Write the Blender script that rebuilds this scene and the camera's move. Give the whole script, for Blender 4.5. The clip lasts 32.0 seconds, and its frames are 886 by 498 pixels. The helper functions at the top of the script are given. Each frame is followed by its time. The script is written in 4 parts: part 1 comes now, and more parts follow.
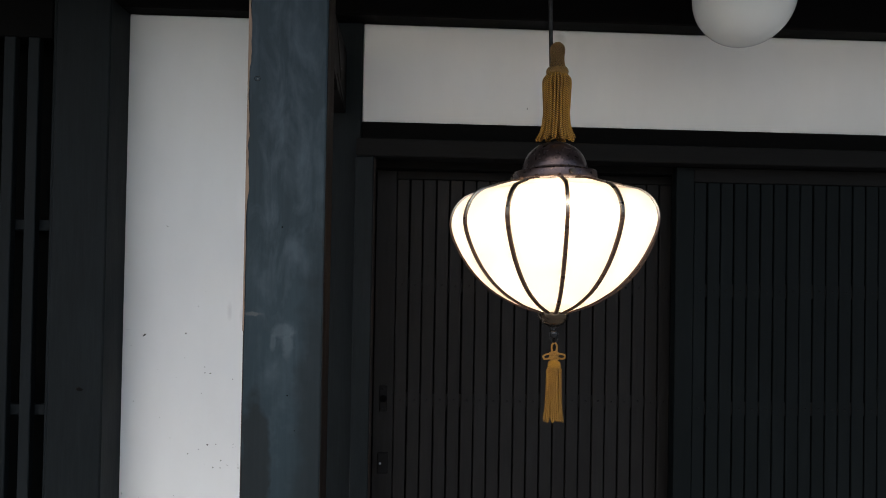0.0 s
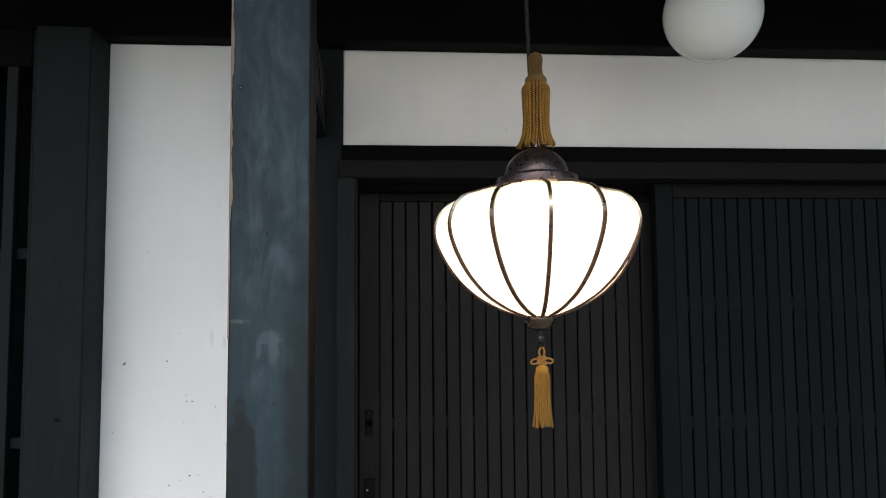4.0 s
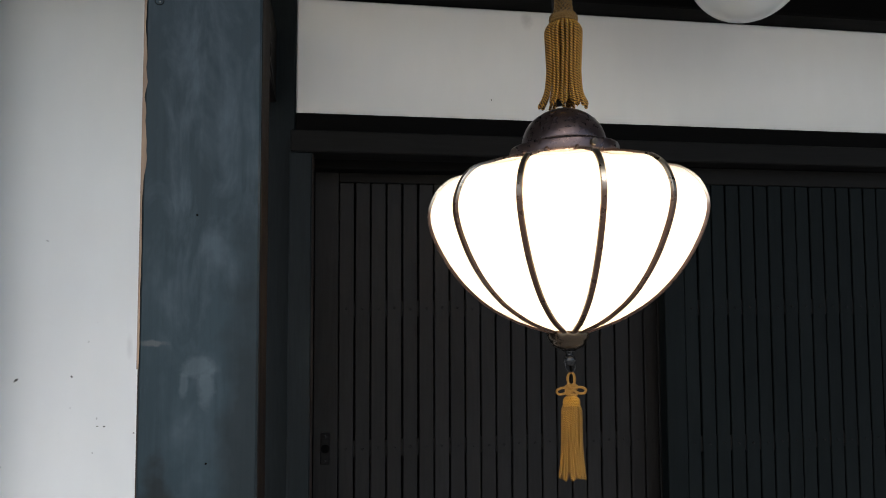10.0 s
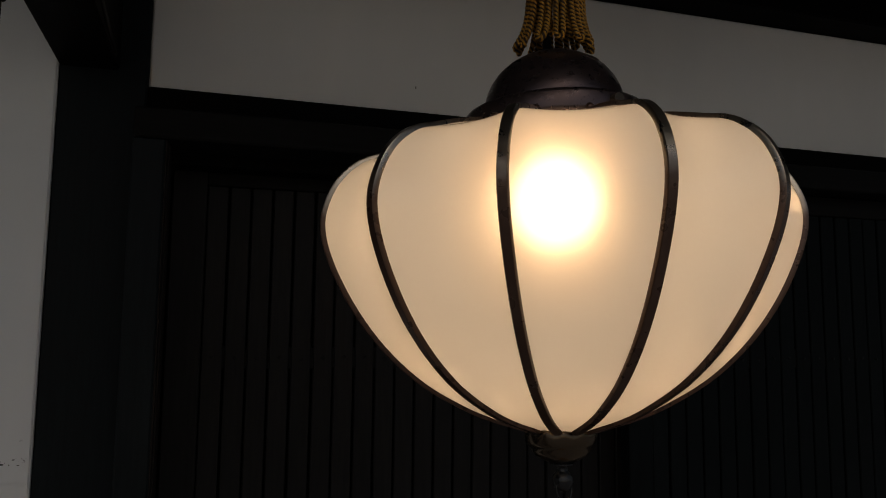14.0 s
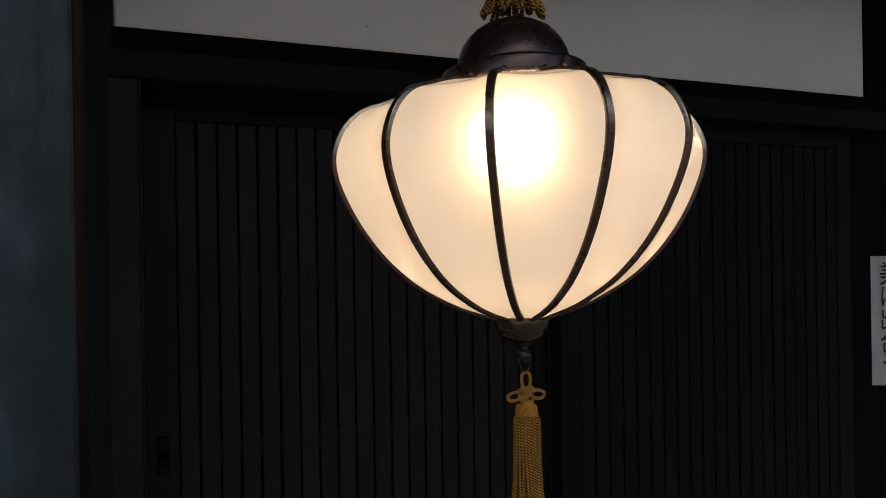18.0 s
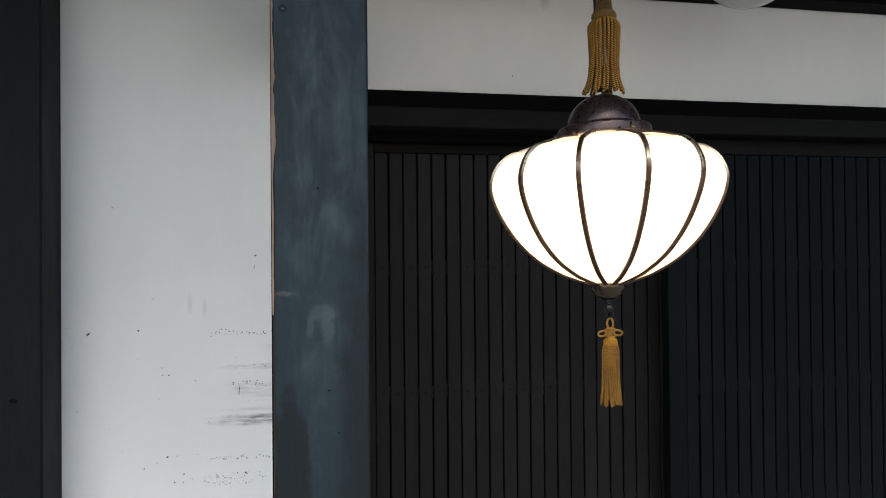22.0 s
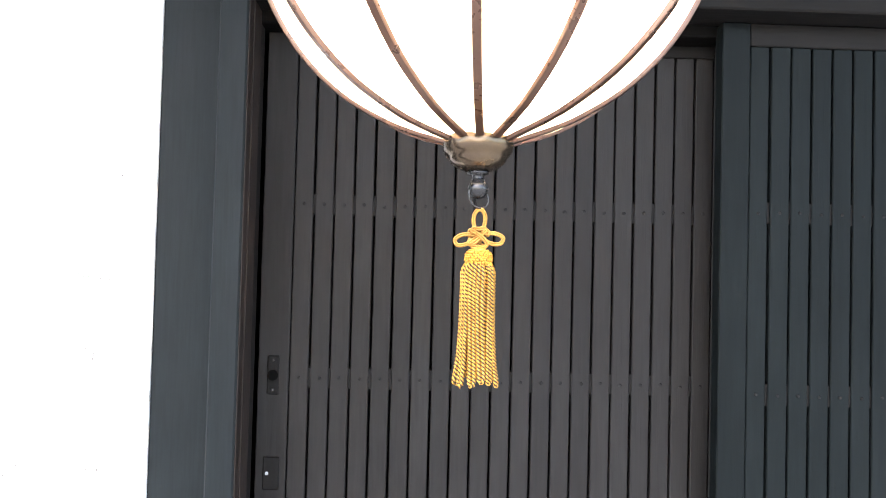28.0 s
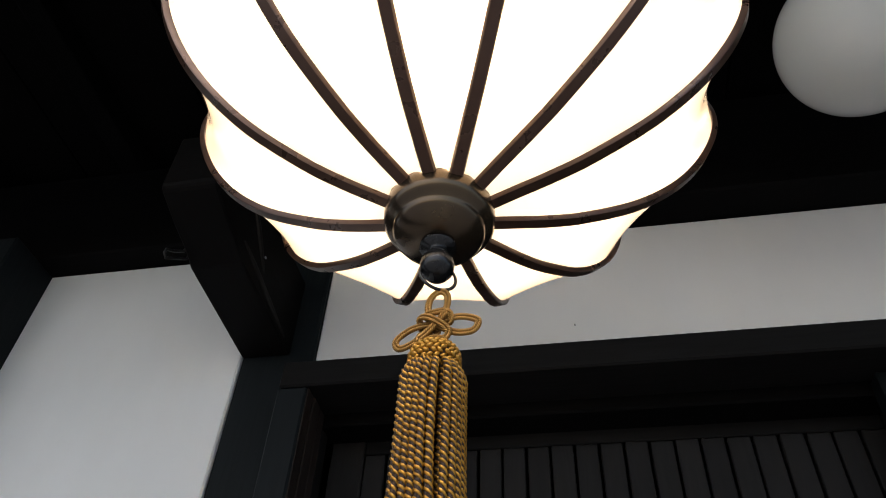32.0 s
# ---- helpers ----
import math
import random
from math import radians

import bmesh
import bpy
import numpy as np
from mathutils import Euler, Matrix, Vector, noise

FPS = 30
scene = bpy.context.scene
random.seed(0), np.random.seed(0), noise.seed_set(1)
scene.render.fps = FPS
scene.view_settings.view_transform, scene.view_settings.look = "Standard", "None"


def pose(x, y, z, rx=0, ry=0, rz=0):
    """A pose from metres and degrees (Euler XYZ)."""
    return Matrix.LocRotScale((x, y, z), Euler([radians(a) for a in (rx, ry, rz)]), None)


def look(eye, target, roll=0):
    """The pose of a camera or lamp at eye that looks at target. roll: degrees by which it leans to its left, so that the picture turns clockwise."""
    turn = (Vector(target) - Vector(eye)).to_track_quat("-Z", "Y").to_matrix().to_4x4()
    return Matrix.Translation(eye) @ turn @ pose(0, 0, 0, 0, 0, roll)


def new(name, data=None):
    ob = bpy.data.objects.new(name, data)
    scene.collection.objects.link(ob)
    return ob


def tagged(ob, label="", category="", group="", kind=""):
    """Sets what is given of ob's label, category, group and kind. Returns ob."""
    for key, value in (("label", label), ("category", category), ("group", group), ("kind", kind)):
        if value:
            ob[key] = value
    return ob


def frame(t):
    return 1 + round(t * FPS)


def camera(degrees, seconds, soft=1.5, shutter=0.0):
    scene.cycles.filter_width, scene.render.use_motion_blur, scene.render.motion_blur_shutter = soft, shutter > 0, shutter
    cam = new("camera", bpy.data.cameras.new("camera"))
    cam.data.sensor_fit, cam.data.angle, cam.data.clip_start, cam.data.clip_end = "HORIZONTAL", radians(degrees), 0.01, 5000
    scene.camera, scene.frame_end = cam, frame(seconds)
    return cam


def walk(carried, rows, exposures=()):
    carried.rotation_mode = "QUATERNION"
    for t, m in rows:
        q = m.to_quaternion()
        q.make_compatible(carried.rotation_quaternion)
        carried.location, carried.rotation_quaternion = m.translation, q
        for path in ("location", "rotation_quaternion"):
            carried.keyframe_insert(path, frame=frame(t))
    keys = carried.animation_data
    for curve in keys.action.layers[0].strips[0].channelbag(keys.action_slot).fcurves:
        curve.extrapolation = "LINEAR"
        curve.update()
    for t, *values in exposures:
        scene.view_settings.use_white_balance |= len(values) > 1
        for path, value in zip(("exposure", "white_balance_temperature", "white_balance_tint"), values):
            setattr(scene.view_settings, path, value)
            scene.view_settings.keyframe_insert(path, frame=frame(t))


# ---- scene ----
cam = camera(63.2, 32.0, 0.95)
PATH = [
    (0, (-0.039, -0.001, 1.552), (0.06, 1.997, 1.583), 1.0),
    (0.5, (-0.055, -0.007, 1.552), (0.052, 1.99, 1.576), 0.8),
    (1, (-0.058, -0.007, 1.551), (0.05, 1.99, 1.576), 0.5),
    (1.5, (-0.055, -0.012, 1.554), (0.051, 1.985, 1.582), 0.2),
    (2, (-0.053, -0.011, 1.552), (0.056, 1.986, 1.59), -0.1),
    (2.5, (-0.054, -0.013, 1.544), (0.089, 1.98, 1.609), -0.2),
    (4.5, (-0.038, 0.01, 1.477), (0.115, 1.997, 1.643), -0.5),
    (5, (-0.028, 0.023, 1.47), (0.119, 2.01, 1.644), -0.7),
    (5.5, (-0.026, 0.039, 1.465), (0.141, 2.024, 1.645), -0.6),
    (6, (-0.034, 0.061, 1.468), (0.167, 2.044, 1.623), -0.0),
    (6.5, (-0.023, 0.076, 1.467), (0.196, 2.058, 1.621), 0.4),
    (7, (0.004, 0.083, 1.467), (0.187, 2.069, 1.622), 0.4),
    (7.5, (0.032, 0.089, 1.468), (0.136, 2.08, 1.625), 0.5),
    (8, (0.065, 0.098, 1.464), (0.106, 2.092, 1.619), 0.7),
    (8.5, (0.08, 0.123, 1.463), (0.094, 2.118, 1.599), 0.9),
    (9, (0.026, 0.183, 1.47), (0.073, 2.179, 1.578), 1.5),
    (9.5, (-0.052, 0.271, 1.49), (0.099, 2.261, 1.61), 0.6),
    (10, (-0.094, 0.326, 1.515), (0.22, 2.298, 1.64), -0.2),
    (10.5, (-0.111, 0.374, 1.525), (0.292, 2.326, 1.685), -0.8),
    (11, (-0.07, 0.399, 1.533), (0.313, 2.355, 1.698), -1.0),
    (11.5, (-0.011, 0.435, 1.534), (0.244, 2.411, 1.71), -0.9),
    (12, (0.007, 0.473, 1.543), (0.16, 2.459, 1.72), 0.4),
    (12.25, (0.0025, 0.52, 1.5435), (0.1475, 2.506, 1.7225), 0.75),
    (12.5, (-0.002, 0.564, 1.544), (0.172, 2.549, 1.725), 1.0),
    (12.75, (-0.0265, 0.620, 1.543), (0.204, 2.5835, 1.7295), 0.85),
    (13, (-0.021, 0.65, 1.542), (0.277, 2.618, 1.734), 0.7),
    (13.5, (-0.03, 0.69, 1.542), (0.455, 2.62, 1.74), 0.6),
    (15.5, (-0.021, 0.774, 1.603), (0.622, 2.656, 1.816), 0.4),
    (16, (-0.02, 0.765, 1.635), (0.675, 2.631, 1.822), -0.2),
    (16.5, (-0.03, 0.752, 1.632), (0.656, 2.622, 1.818), -0.7),
    (17, (-0.087, 0.71, 1.607), (0.613, 2.582, 1.733), -1.1),
    (17.5, (-0.128, 0.668, 1.57), (0.6235, 2.527, 1.604), -1.2),
    (18, (-0.127, 0.607, 1.535), (0.6435, 2.458, 1.533), -0.9),
    (18.5, (-0.131, 0.504, 1.511), (0.512, 2.397, 1.512), -0.5),
    (19, (-0.168, 0.468, 1.501), (0.392, 2.387, 1.482), 0.0),
    (19.5, (-0.238, 0.425, 1.499), (0.374, 2.329, 1.47), 0.2),
    (20, (-0.297, 0.374, 1.501), (0.426, 2.238, 1.485), -0.7),
    (20.5, (-0.307, 0.336, 1.504), (0.405, 2.205, 1.483), -1.3),
    (21, (-0.275, 0.282, 1.502), (0.322, 2.19, 1.484), -1.1),
    (21.5, (-0.261, 0.223, 1.505), (0.178, 2.174, 1.479), -0.8),
    (22, (-0.246, 0.183, 1.511), (0.132, 2.147, 1.531), -0.5),
    (22.5, (-0.24, 0.166, 1.51), (0.095, 2.137, 1.567), -0.8),
    (23, (-0.241, 0.143, 1.51), (0.088, 2.115, 1.578), -0.9),
    (23.5, (-0.245, 0.117, 1.514), (0.087, 2.088, 1.597), -1.2),
    (24, (-0.253, 0.123, 1.516), (0.056, 2.097, 1.612), -0.7),
    (24.5, (-0.254, 0.127, 1.514), (0.034, 2.103, 1.619), -0.2),
    (25, (-0.246, 0.134, 1.493), (0.098, 2.101, 1.603), 0.2),
    (25.5, (-0.218, 0.167, 1.444), (0.172, 2.126, 1.554), 0.4),
    (26, (-0.177, 0.235, 1.412), (0.263, 2.185, 1.465), 0.4),
    (26.5, (-0.111, 0.391, 1.388), (0.364, 2.334, 1.411), 0.4),
    (28.5, (0.2311, 0.7258, 1.3629), (0.1179, 2.7205, 1.4541), 2.0),
    (29, (0.2442, 0.776, 1.3486), (0.0345, 2.756, 1.5374), 1.55),
    (29.2, (0.2453, 0.8068, 1.3384), (0.0002, 2.7751, 1.5946), 0.62),
    (29.5, (0.238, 0.8816, 1.3316), (-0.0428, 2.8195, 1.7383), 0.73),
    (29.8, (0.2407, 0.9022, 1.3274), (-0.0024, 2.7763, 1.9823), -0.19),
    (30, (0.2435, 0.939, 1.3253), (0.0134, 2.7704, 2.0954), -0.53),
    (30.2, (0.2459, 0.9374, 1.3145), (0.0396, 2.713, 2.2114), -1.06),
    (30.5, (0.2434, 0.9635, 1.3144), (0.0321, 2.6533, 2.3631), -1.26),
    (30.8, (0.2394, 0.9643, 1.2872), (0.0337, 2.5808, 2.4468), -1.32),
    (31, (0.2375, 0.9812, 1.2821), (0.0253, 2.5597, 2.4918), -0.8),
    (31.5, (0.2435, 0.9919, 1.2478), (0.0015, 2.4611, 2.583), 0.9),
    (32, (0.2684, 0.9922, 1.2066), (-0.0432, 2.3906, 2.602), 3.35),
]
EXPOSURES = [(0.0, 0.65, 6500, 9), (1.0, 0.84, 6500, 8), (2.0, 0.90, 6500, 8), (4.5, 1.13, 6500, 7), (6.0, 1.15, 6500, 7), (9.0, 1.20, 6500, 7), (10.0, 0.98, 6500, 8), (11.0, 0.60, 6500, 10), (12.0, 0.28, 6550, 13), (12.5, -0.06, 6600, 13), (13.0, -0.68, 6600, 12), (13.5, -1.04, 6900, 12), (15.5, -1.98, 7600, 13), (17.0, -1.98, 7600, 13), (17.5, -1.32, 7100, 12), (18.0, -0.60, 6600, 11), (18.5, 0.16, 6600, 12), (19.0, 0.50, 6500, 10), (20.0, 0.62, 6500, 8), (21.0, 0.75, 6500, 7), (23.0, 0.88, 6500, 7), (26.0, 1.00, 6500, 7), (26.5, 1.72, 6500, 8), (28.5, 3.68, 6500, 12), (29.2, 3.50, 6500, 12), (29.6, 2.98, 6500, 11), (30.0, 2.15, 6500, 10), (30.4, 1.50, 6500, 10), (30.8, 0.85, 6500, 10), (31.2, 0.75, 6500, 10), (32.0, 0.80, 6500, 10)]
walk(cam, [(t, look(eye, target, roll)) for t, eye, target, roll in PATH], EXPOSURES)

# ---- world and light ----
world = bpy.data.worlds.new("world")
scene.world = world
world.use_nodes = True
wn = world.node_tree
sky = wn.nodes.new("ShaderNodeTexSky")
sky.sky_type = "NISHITA"
sky.sun_disc = False
sky.sun_elevation = radians(50)
sky.sun_rotation = radians(200)
sky.dust_density = 3.0
wn.links.new(sky.outputs[0], wn.nodes["Background"].inputs[0])
wn.nodes["Background"].inputs[1].default_value = 0.15
sun = new("sun", bpy.data.lights.new("sun", "SUN"))
sun.data.energy, sun.data.angle, sun.data.color = 0.8, radians(25), (1.0, 0.97, 0.92)
sun.matrix_world = look((0, 0, 0), (-0.15, 0.62, -0.77))

GLOW = 40.0  # bulb


# ---- materials ----
def mat(name):
    m = bpy.data.materials.new(name)
    m.use_nodes = True
    nt = m.node_tree
    return m, nt, nt.nodes["Principled BSDF"]


def node(nt, kind, **kw):
    n = nt.nodes.new(kind)
    for k, v in kw.items():
        n.inputs[k.replace("_", " ")].default_value = v
    return n


def ramp(nt, fac, stops):
    r = nt.nodes.new("ShaderNodeValToRGB")
    while len(r.color_ramp.elements) < len(stops):
        r.color_ramp.elements.new(0.5)
    for e, (p, c) in zip(r.color_ramp.elements, stops):
        e.position, e.color = p, (*c, 1) if len(c) == 3 else c
    nt.links.new(fac, r.inputs[0])
    return r.outputs[0]


def coords(nt, scale=(1, 1, 1), world_space=True):
    mp = nt.nodes.new("ShaderNodeMapping")
    mp.inputs["Scale"].default_value = scale
    if world_space:
        g = nt.nodes.new("ShaderNodeNewGeometry")
        nt.links.new(g.outputs["Position"], mp.inputs[0])
    else:
        g = nt.nodes.new("ShaderNodeTexCoord")
        nt.links.new(g.outputs["Object"], mp.inputs[0])
    return mp.outputs[0]


def noise_of(nt, vec, scale, detail=4.0, rough=0.55, distortion=0.0):
    n = node(nt, "ShaderNodeTexNoise", Scale=scale, Detail=detail, Roughness=rough, Distortion=distortion)
    nt.links.new(vec, n.inputs["Vector"])
    return n.outputs["Fac"]


def mix(nt, fac, a, b, mode="MIX"):
    m = nt.nodes.new("ShaderNodeMix")
    m.data_type, m.blend_type = "RGBA", mode
    for sock, v in ((m.inputs["Factor"], fac), (m.inputs["A"], a), (m.inputs["B"], b)):
        if isinstance(v, bpy.types.NodeSocket):
            nt.links.new(v, sock)
        elif isinstance(v, tuple):
            sock.default_value = (*v, 1)
        else:
            sock.default_value = v
    return m.outputs["Result"]


def math_of(nt, op, a, b=0.0):
    m = nt.nodes.new("ShaderNodeMath")
    m.operation = op
    m.use_clamp = op in ("ADD", "SUBTRACT", "MULTIPLY")
    for i, v in enumerate((a, b)):
        if isinstance(v, bpy.types.NodeSocket):
            nt.links.new(v, m.inputs[i])
        else:
            m.inputs[i].default_value = v
    return m.outputs[0]


def bump(nt, bsdf, height, strength=0.3, distance=0.002):
    b = nt.nodes.new("ShaderNodeBump")
    b.inputs["Strength"].default_value = strength
    b.inputs["Distance"].default_value = distance
    nt.links.new(height, b.inputs["Height"])
    nt.links.new(b.outputs[0], bsdf.inputs["Normal"])


def blob(nt, centre, size, wobble=0.5, scale=60.0, soft=0.25):
    """A mask that is 1 inside an uneven ellipse round centre (x, z) of half sizes size."""
    g = nt.nodes.new("ShaderNodeNewGeometry")
    mp = nt.nodes.new("ShaderNodeMapping")
    mp.vector_type = "POINT"
    mp.inputs["Location"].default_value = (-centre[0] / size[0], 0, -centre[1] / size[1])
    mp.inputs["Scale"].default_value = (1 / size[0], 0, 1 / size[1])
    nt.links.new(g.outputs["Position"], mp.inputs[0])
    ln = nt.nodes.new("ShaderNodeVectorMath")
    ln.operation = "LENGTH"
    nt.links.new(mp.outputs[0], ln.inputs[0])
    nz = noise_of(nt, g.outputs["Position"], scale, 3.0)
    d = math_of(nt, "MULTIPLY_ADD", nz, wobble * 2)
    d.node.use_clamp = False
    nt.links.new(ln.outputs["Value"], d.node.inputs[2])
    mr = nt.nodes.new("ShaderNodeMapRange")
    mr.inputs["From Min"].default_value, mr.inputs["From Max"].default_value = 1 + wobble + soft, 1 + wobble - soft
    nt.links.new(d, mr.inputs[0])
    return mr.outputs[0]


def stained_wood(name, base, worn, along="z", rough=0.5, blotch=0.5, per_piece=False, sheen=0.08):
    m, nt, p = mat(name)
    st = {"z": (1, 1, 0.06), "x": (0.06, 1, 1), "y": (1, 0.06, 1)}[along]
    grain = noise_of(nt, coords(nt, st), 160, 6, 0.6, 0.3)
    big = noise_of(nt, coords(nt, tuple(0.35 if v < 1 else 1 for v in st)), 9, 5, 0.6)
    fac = ramp(nt, big, [(0.42, (0, 0, 0)), (0.72, (blotch,) * 3)])
    col = mix(nt, fac, base, worn)
    col = mix(nt, 0.34, col, ramp(nt, grain, [(0.3, (0.35, 0.35, 0.35)), (0.7, (1.25, 1.25, 1.25))]), "MULTIPLY")
    if per_piece:
        oi = nt.nodes.new("ShaderNodeObjectInfo")
        col = mix(nt, 0.5, col, ramp(nt, oi.outputs["Random"], [(0.0, (0.78, 0.78, 0.79)), (1.0, (1.18, 1.17, 1.16))]), "MULTIPLY")
    nt.links.new(col, p.inputs["Base Color"])
    nt.links.new(ramp(nt, big, [(0.3, (rough - 0.08,) * 3), (0.75, (rough + 0.15,) * 3)]), p.inputs["Roughness"])
    p.inputs["Specular IOR Level"].default_value = sheen
    bump(nt, p, grain, 0.25, 0.0015)
    return m


def paint_metal(name, base, rough, metal=0.0, worn=None, scale=40, spread=0.35):
    m, nt, p = mat(name)
    n = noise_of(nt, coords(nt), scale, 5, 0.6)
    col = mix(nt, ramp(nt, n, [(0.45, (0, 0, 0)), (0.75, (spread,) * 3)]), base, worn or tuple(min(1, c * 2) for c in base))
    nt.links.new(col, p.inputs["Base Color"])
    nt.links.new(ramp(nt, noise_of(nt, coords(nt), scale * 3, 4), [(0.3, (rough * 0.8,) * 3), (0.7, (min(1, rough * 1.3),) * 3)]), p.inputs["Roughness"])
    p.inputs["Metallic"].default_value = metal
    bump(nt, p, n, 0.03, 0.001)
    return m


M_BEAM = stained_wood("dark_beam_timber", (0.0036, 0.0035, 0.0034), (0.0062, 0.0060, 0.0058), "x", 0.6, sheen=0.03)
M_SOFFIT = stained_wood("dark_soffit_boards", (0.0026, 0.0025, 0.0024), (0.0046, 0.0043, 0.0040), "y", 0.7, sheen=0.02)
M_JAMB = stained_wood("dark_jamb_timber", (0.0094, 0.0122, 0.0136), (0.0180, 0.0224, 0.0246), "z", 0.5)
M_DOOR = stained_wood("dark_door_timber", (0.0136, 0.0131, 0.0128), (0.0212, 0.0210, 0.0208), "z", 0.5, 0.6, True)
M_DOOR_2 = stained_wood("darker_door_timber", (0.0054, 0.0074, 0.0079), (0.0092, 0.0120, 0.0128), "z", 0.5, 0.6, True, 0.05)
M_RAIL = stained_wood("dark_rail_timber", (0.0088, 0.0085, 0.0082), (0.0145, 0.0143, 0.0142), "x", 0.55, sheen=0.05)
M_BLACK = stained_wood("black_board_and_dark_gaps", (0.0018, 0.0018, 0.0018), (0.0028, 0.0028, 0.0028), "z", 0.8, sheen=0.02)
M_BRACKET = stained_wood("dark_bracket_timber", (0.0042, 0.0038, 0.0036), (0.0078, 0.0072, 0.0066), "y", 0.55, sheen=0.05)


def post_paint():
    m, nt, p = mat("blue_grey_stained_post")
    grain = noise_of(nt, coords(nt, (1, 1, 0.05)), 140, 6, 0.6, 0.4)
    streak = noise_of(nt, coords(nt, (1, 1, 0.34)), 24, 5, 0.62, 0.6)
    big = noise_of(nt, coords(nt, (1, 1, 0.5)), 6, 4)
    col = mix(nt, ramp(nt, big, [(0.35, (0, 0, 0)), (0.7, (1, 1, 1))]), (0.0170, 0.0268, 0.0325), (0.0225, 0.0358, 0.0440))
    paler = math_of(nt, "MULTIPLY", blob(nt, (-0.226, 1.76), (0.062, 0.34), 0.9, 30, 0.5),
                    ramp(nt, streak, [(0.46, (0.05,) * 3), (0.66, (0.75,) * 3)]))
    col = mix(nt, paler, col, (0.052, 0.070, 0.083))
    for centre, size in (((-0.226, 1.441), (0.0170, 0.0095)), ((-0.2175, 1.420), (0.0080, 0.020)), ((-0.2390, 1.424), (0.0040, 0.012))):
        patch = blob(nt, centre, size, 0.8, 80, 0.3)
        col = mix(nt, math_of(nt, "MULTIPLY", patch, 0.42), col, (0.068, 0.088, 0.100))
    edge = blob(nt, (-0.172, 1.27), (0.030, 0.25), 0.7, 24, 0.4)
    col = mix(nt, math_of(nt, "MULTIPLY", edge, 0.65), col, (0.0105, 0.0125, 0.013))
    dark = blob(nt, (-0.264, 1.19), (0.024, 0.155), 0.5, 30, 0.12)
    col = mix(nt, math_of(nt, "MULTIPLY", dark, 0.75), col, (0.011, 0.0125, 0.0125))
    scrape = blob(nt, (-0.271, 1.466), (0.013, 0.003), 0.8, 120, 0.3)
    col = mix(nt, math_of(nt, "MULTIPLY", scrape, 0.6), col, (0.08, 0.085, 0.086))
    col = mix(nt, 0.25, col, ramp(nt, grain, [(0.3, (0.55,) * 3), (0.7, (1.2,) * 3)]), "MULTIPLY")
    nt.links.new(col, p.inputs["Base Color"])
    nt.links.new(ramp(nt, streak, [(0.3, (0.42,) * 3), (0.7, (0.62,) * 3)]), p.inputs["Roughness"])
    p.inputs["Specular IOR Level"].default_value = 0.10
    bump(nt, p, grain, 0.2, 0.0015)
    return m


M_POST = post_paint()
M_BARE = stained_wood("bare_worn_timber_edge", (0.20, 0.145, 0.105), (0.40, 0.30, 0.215), "z", 0.7, 1.0)


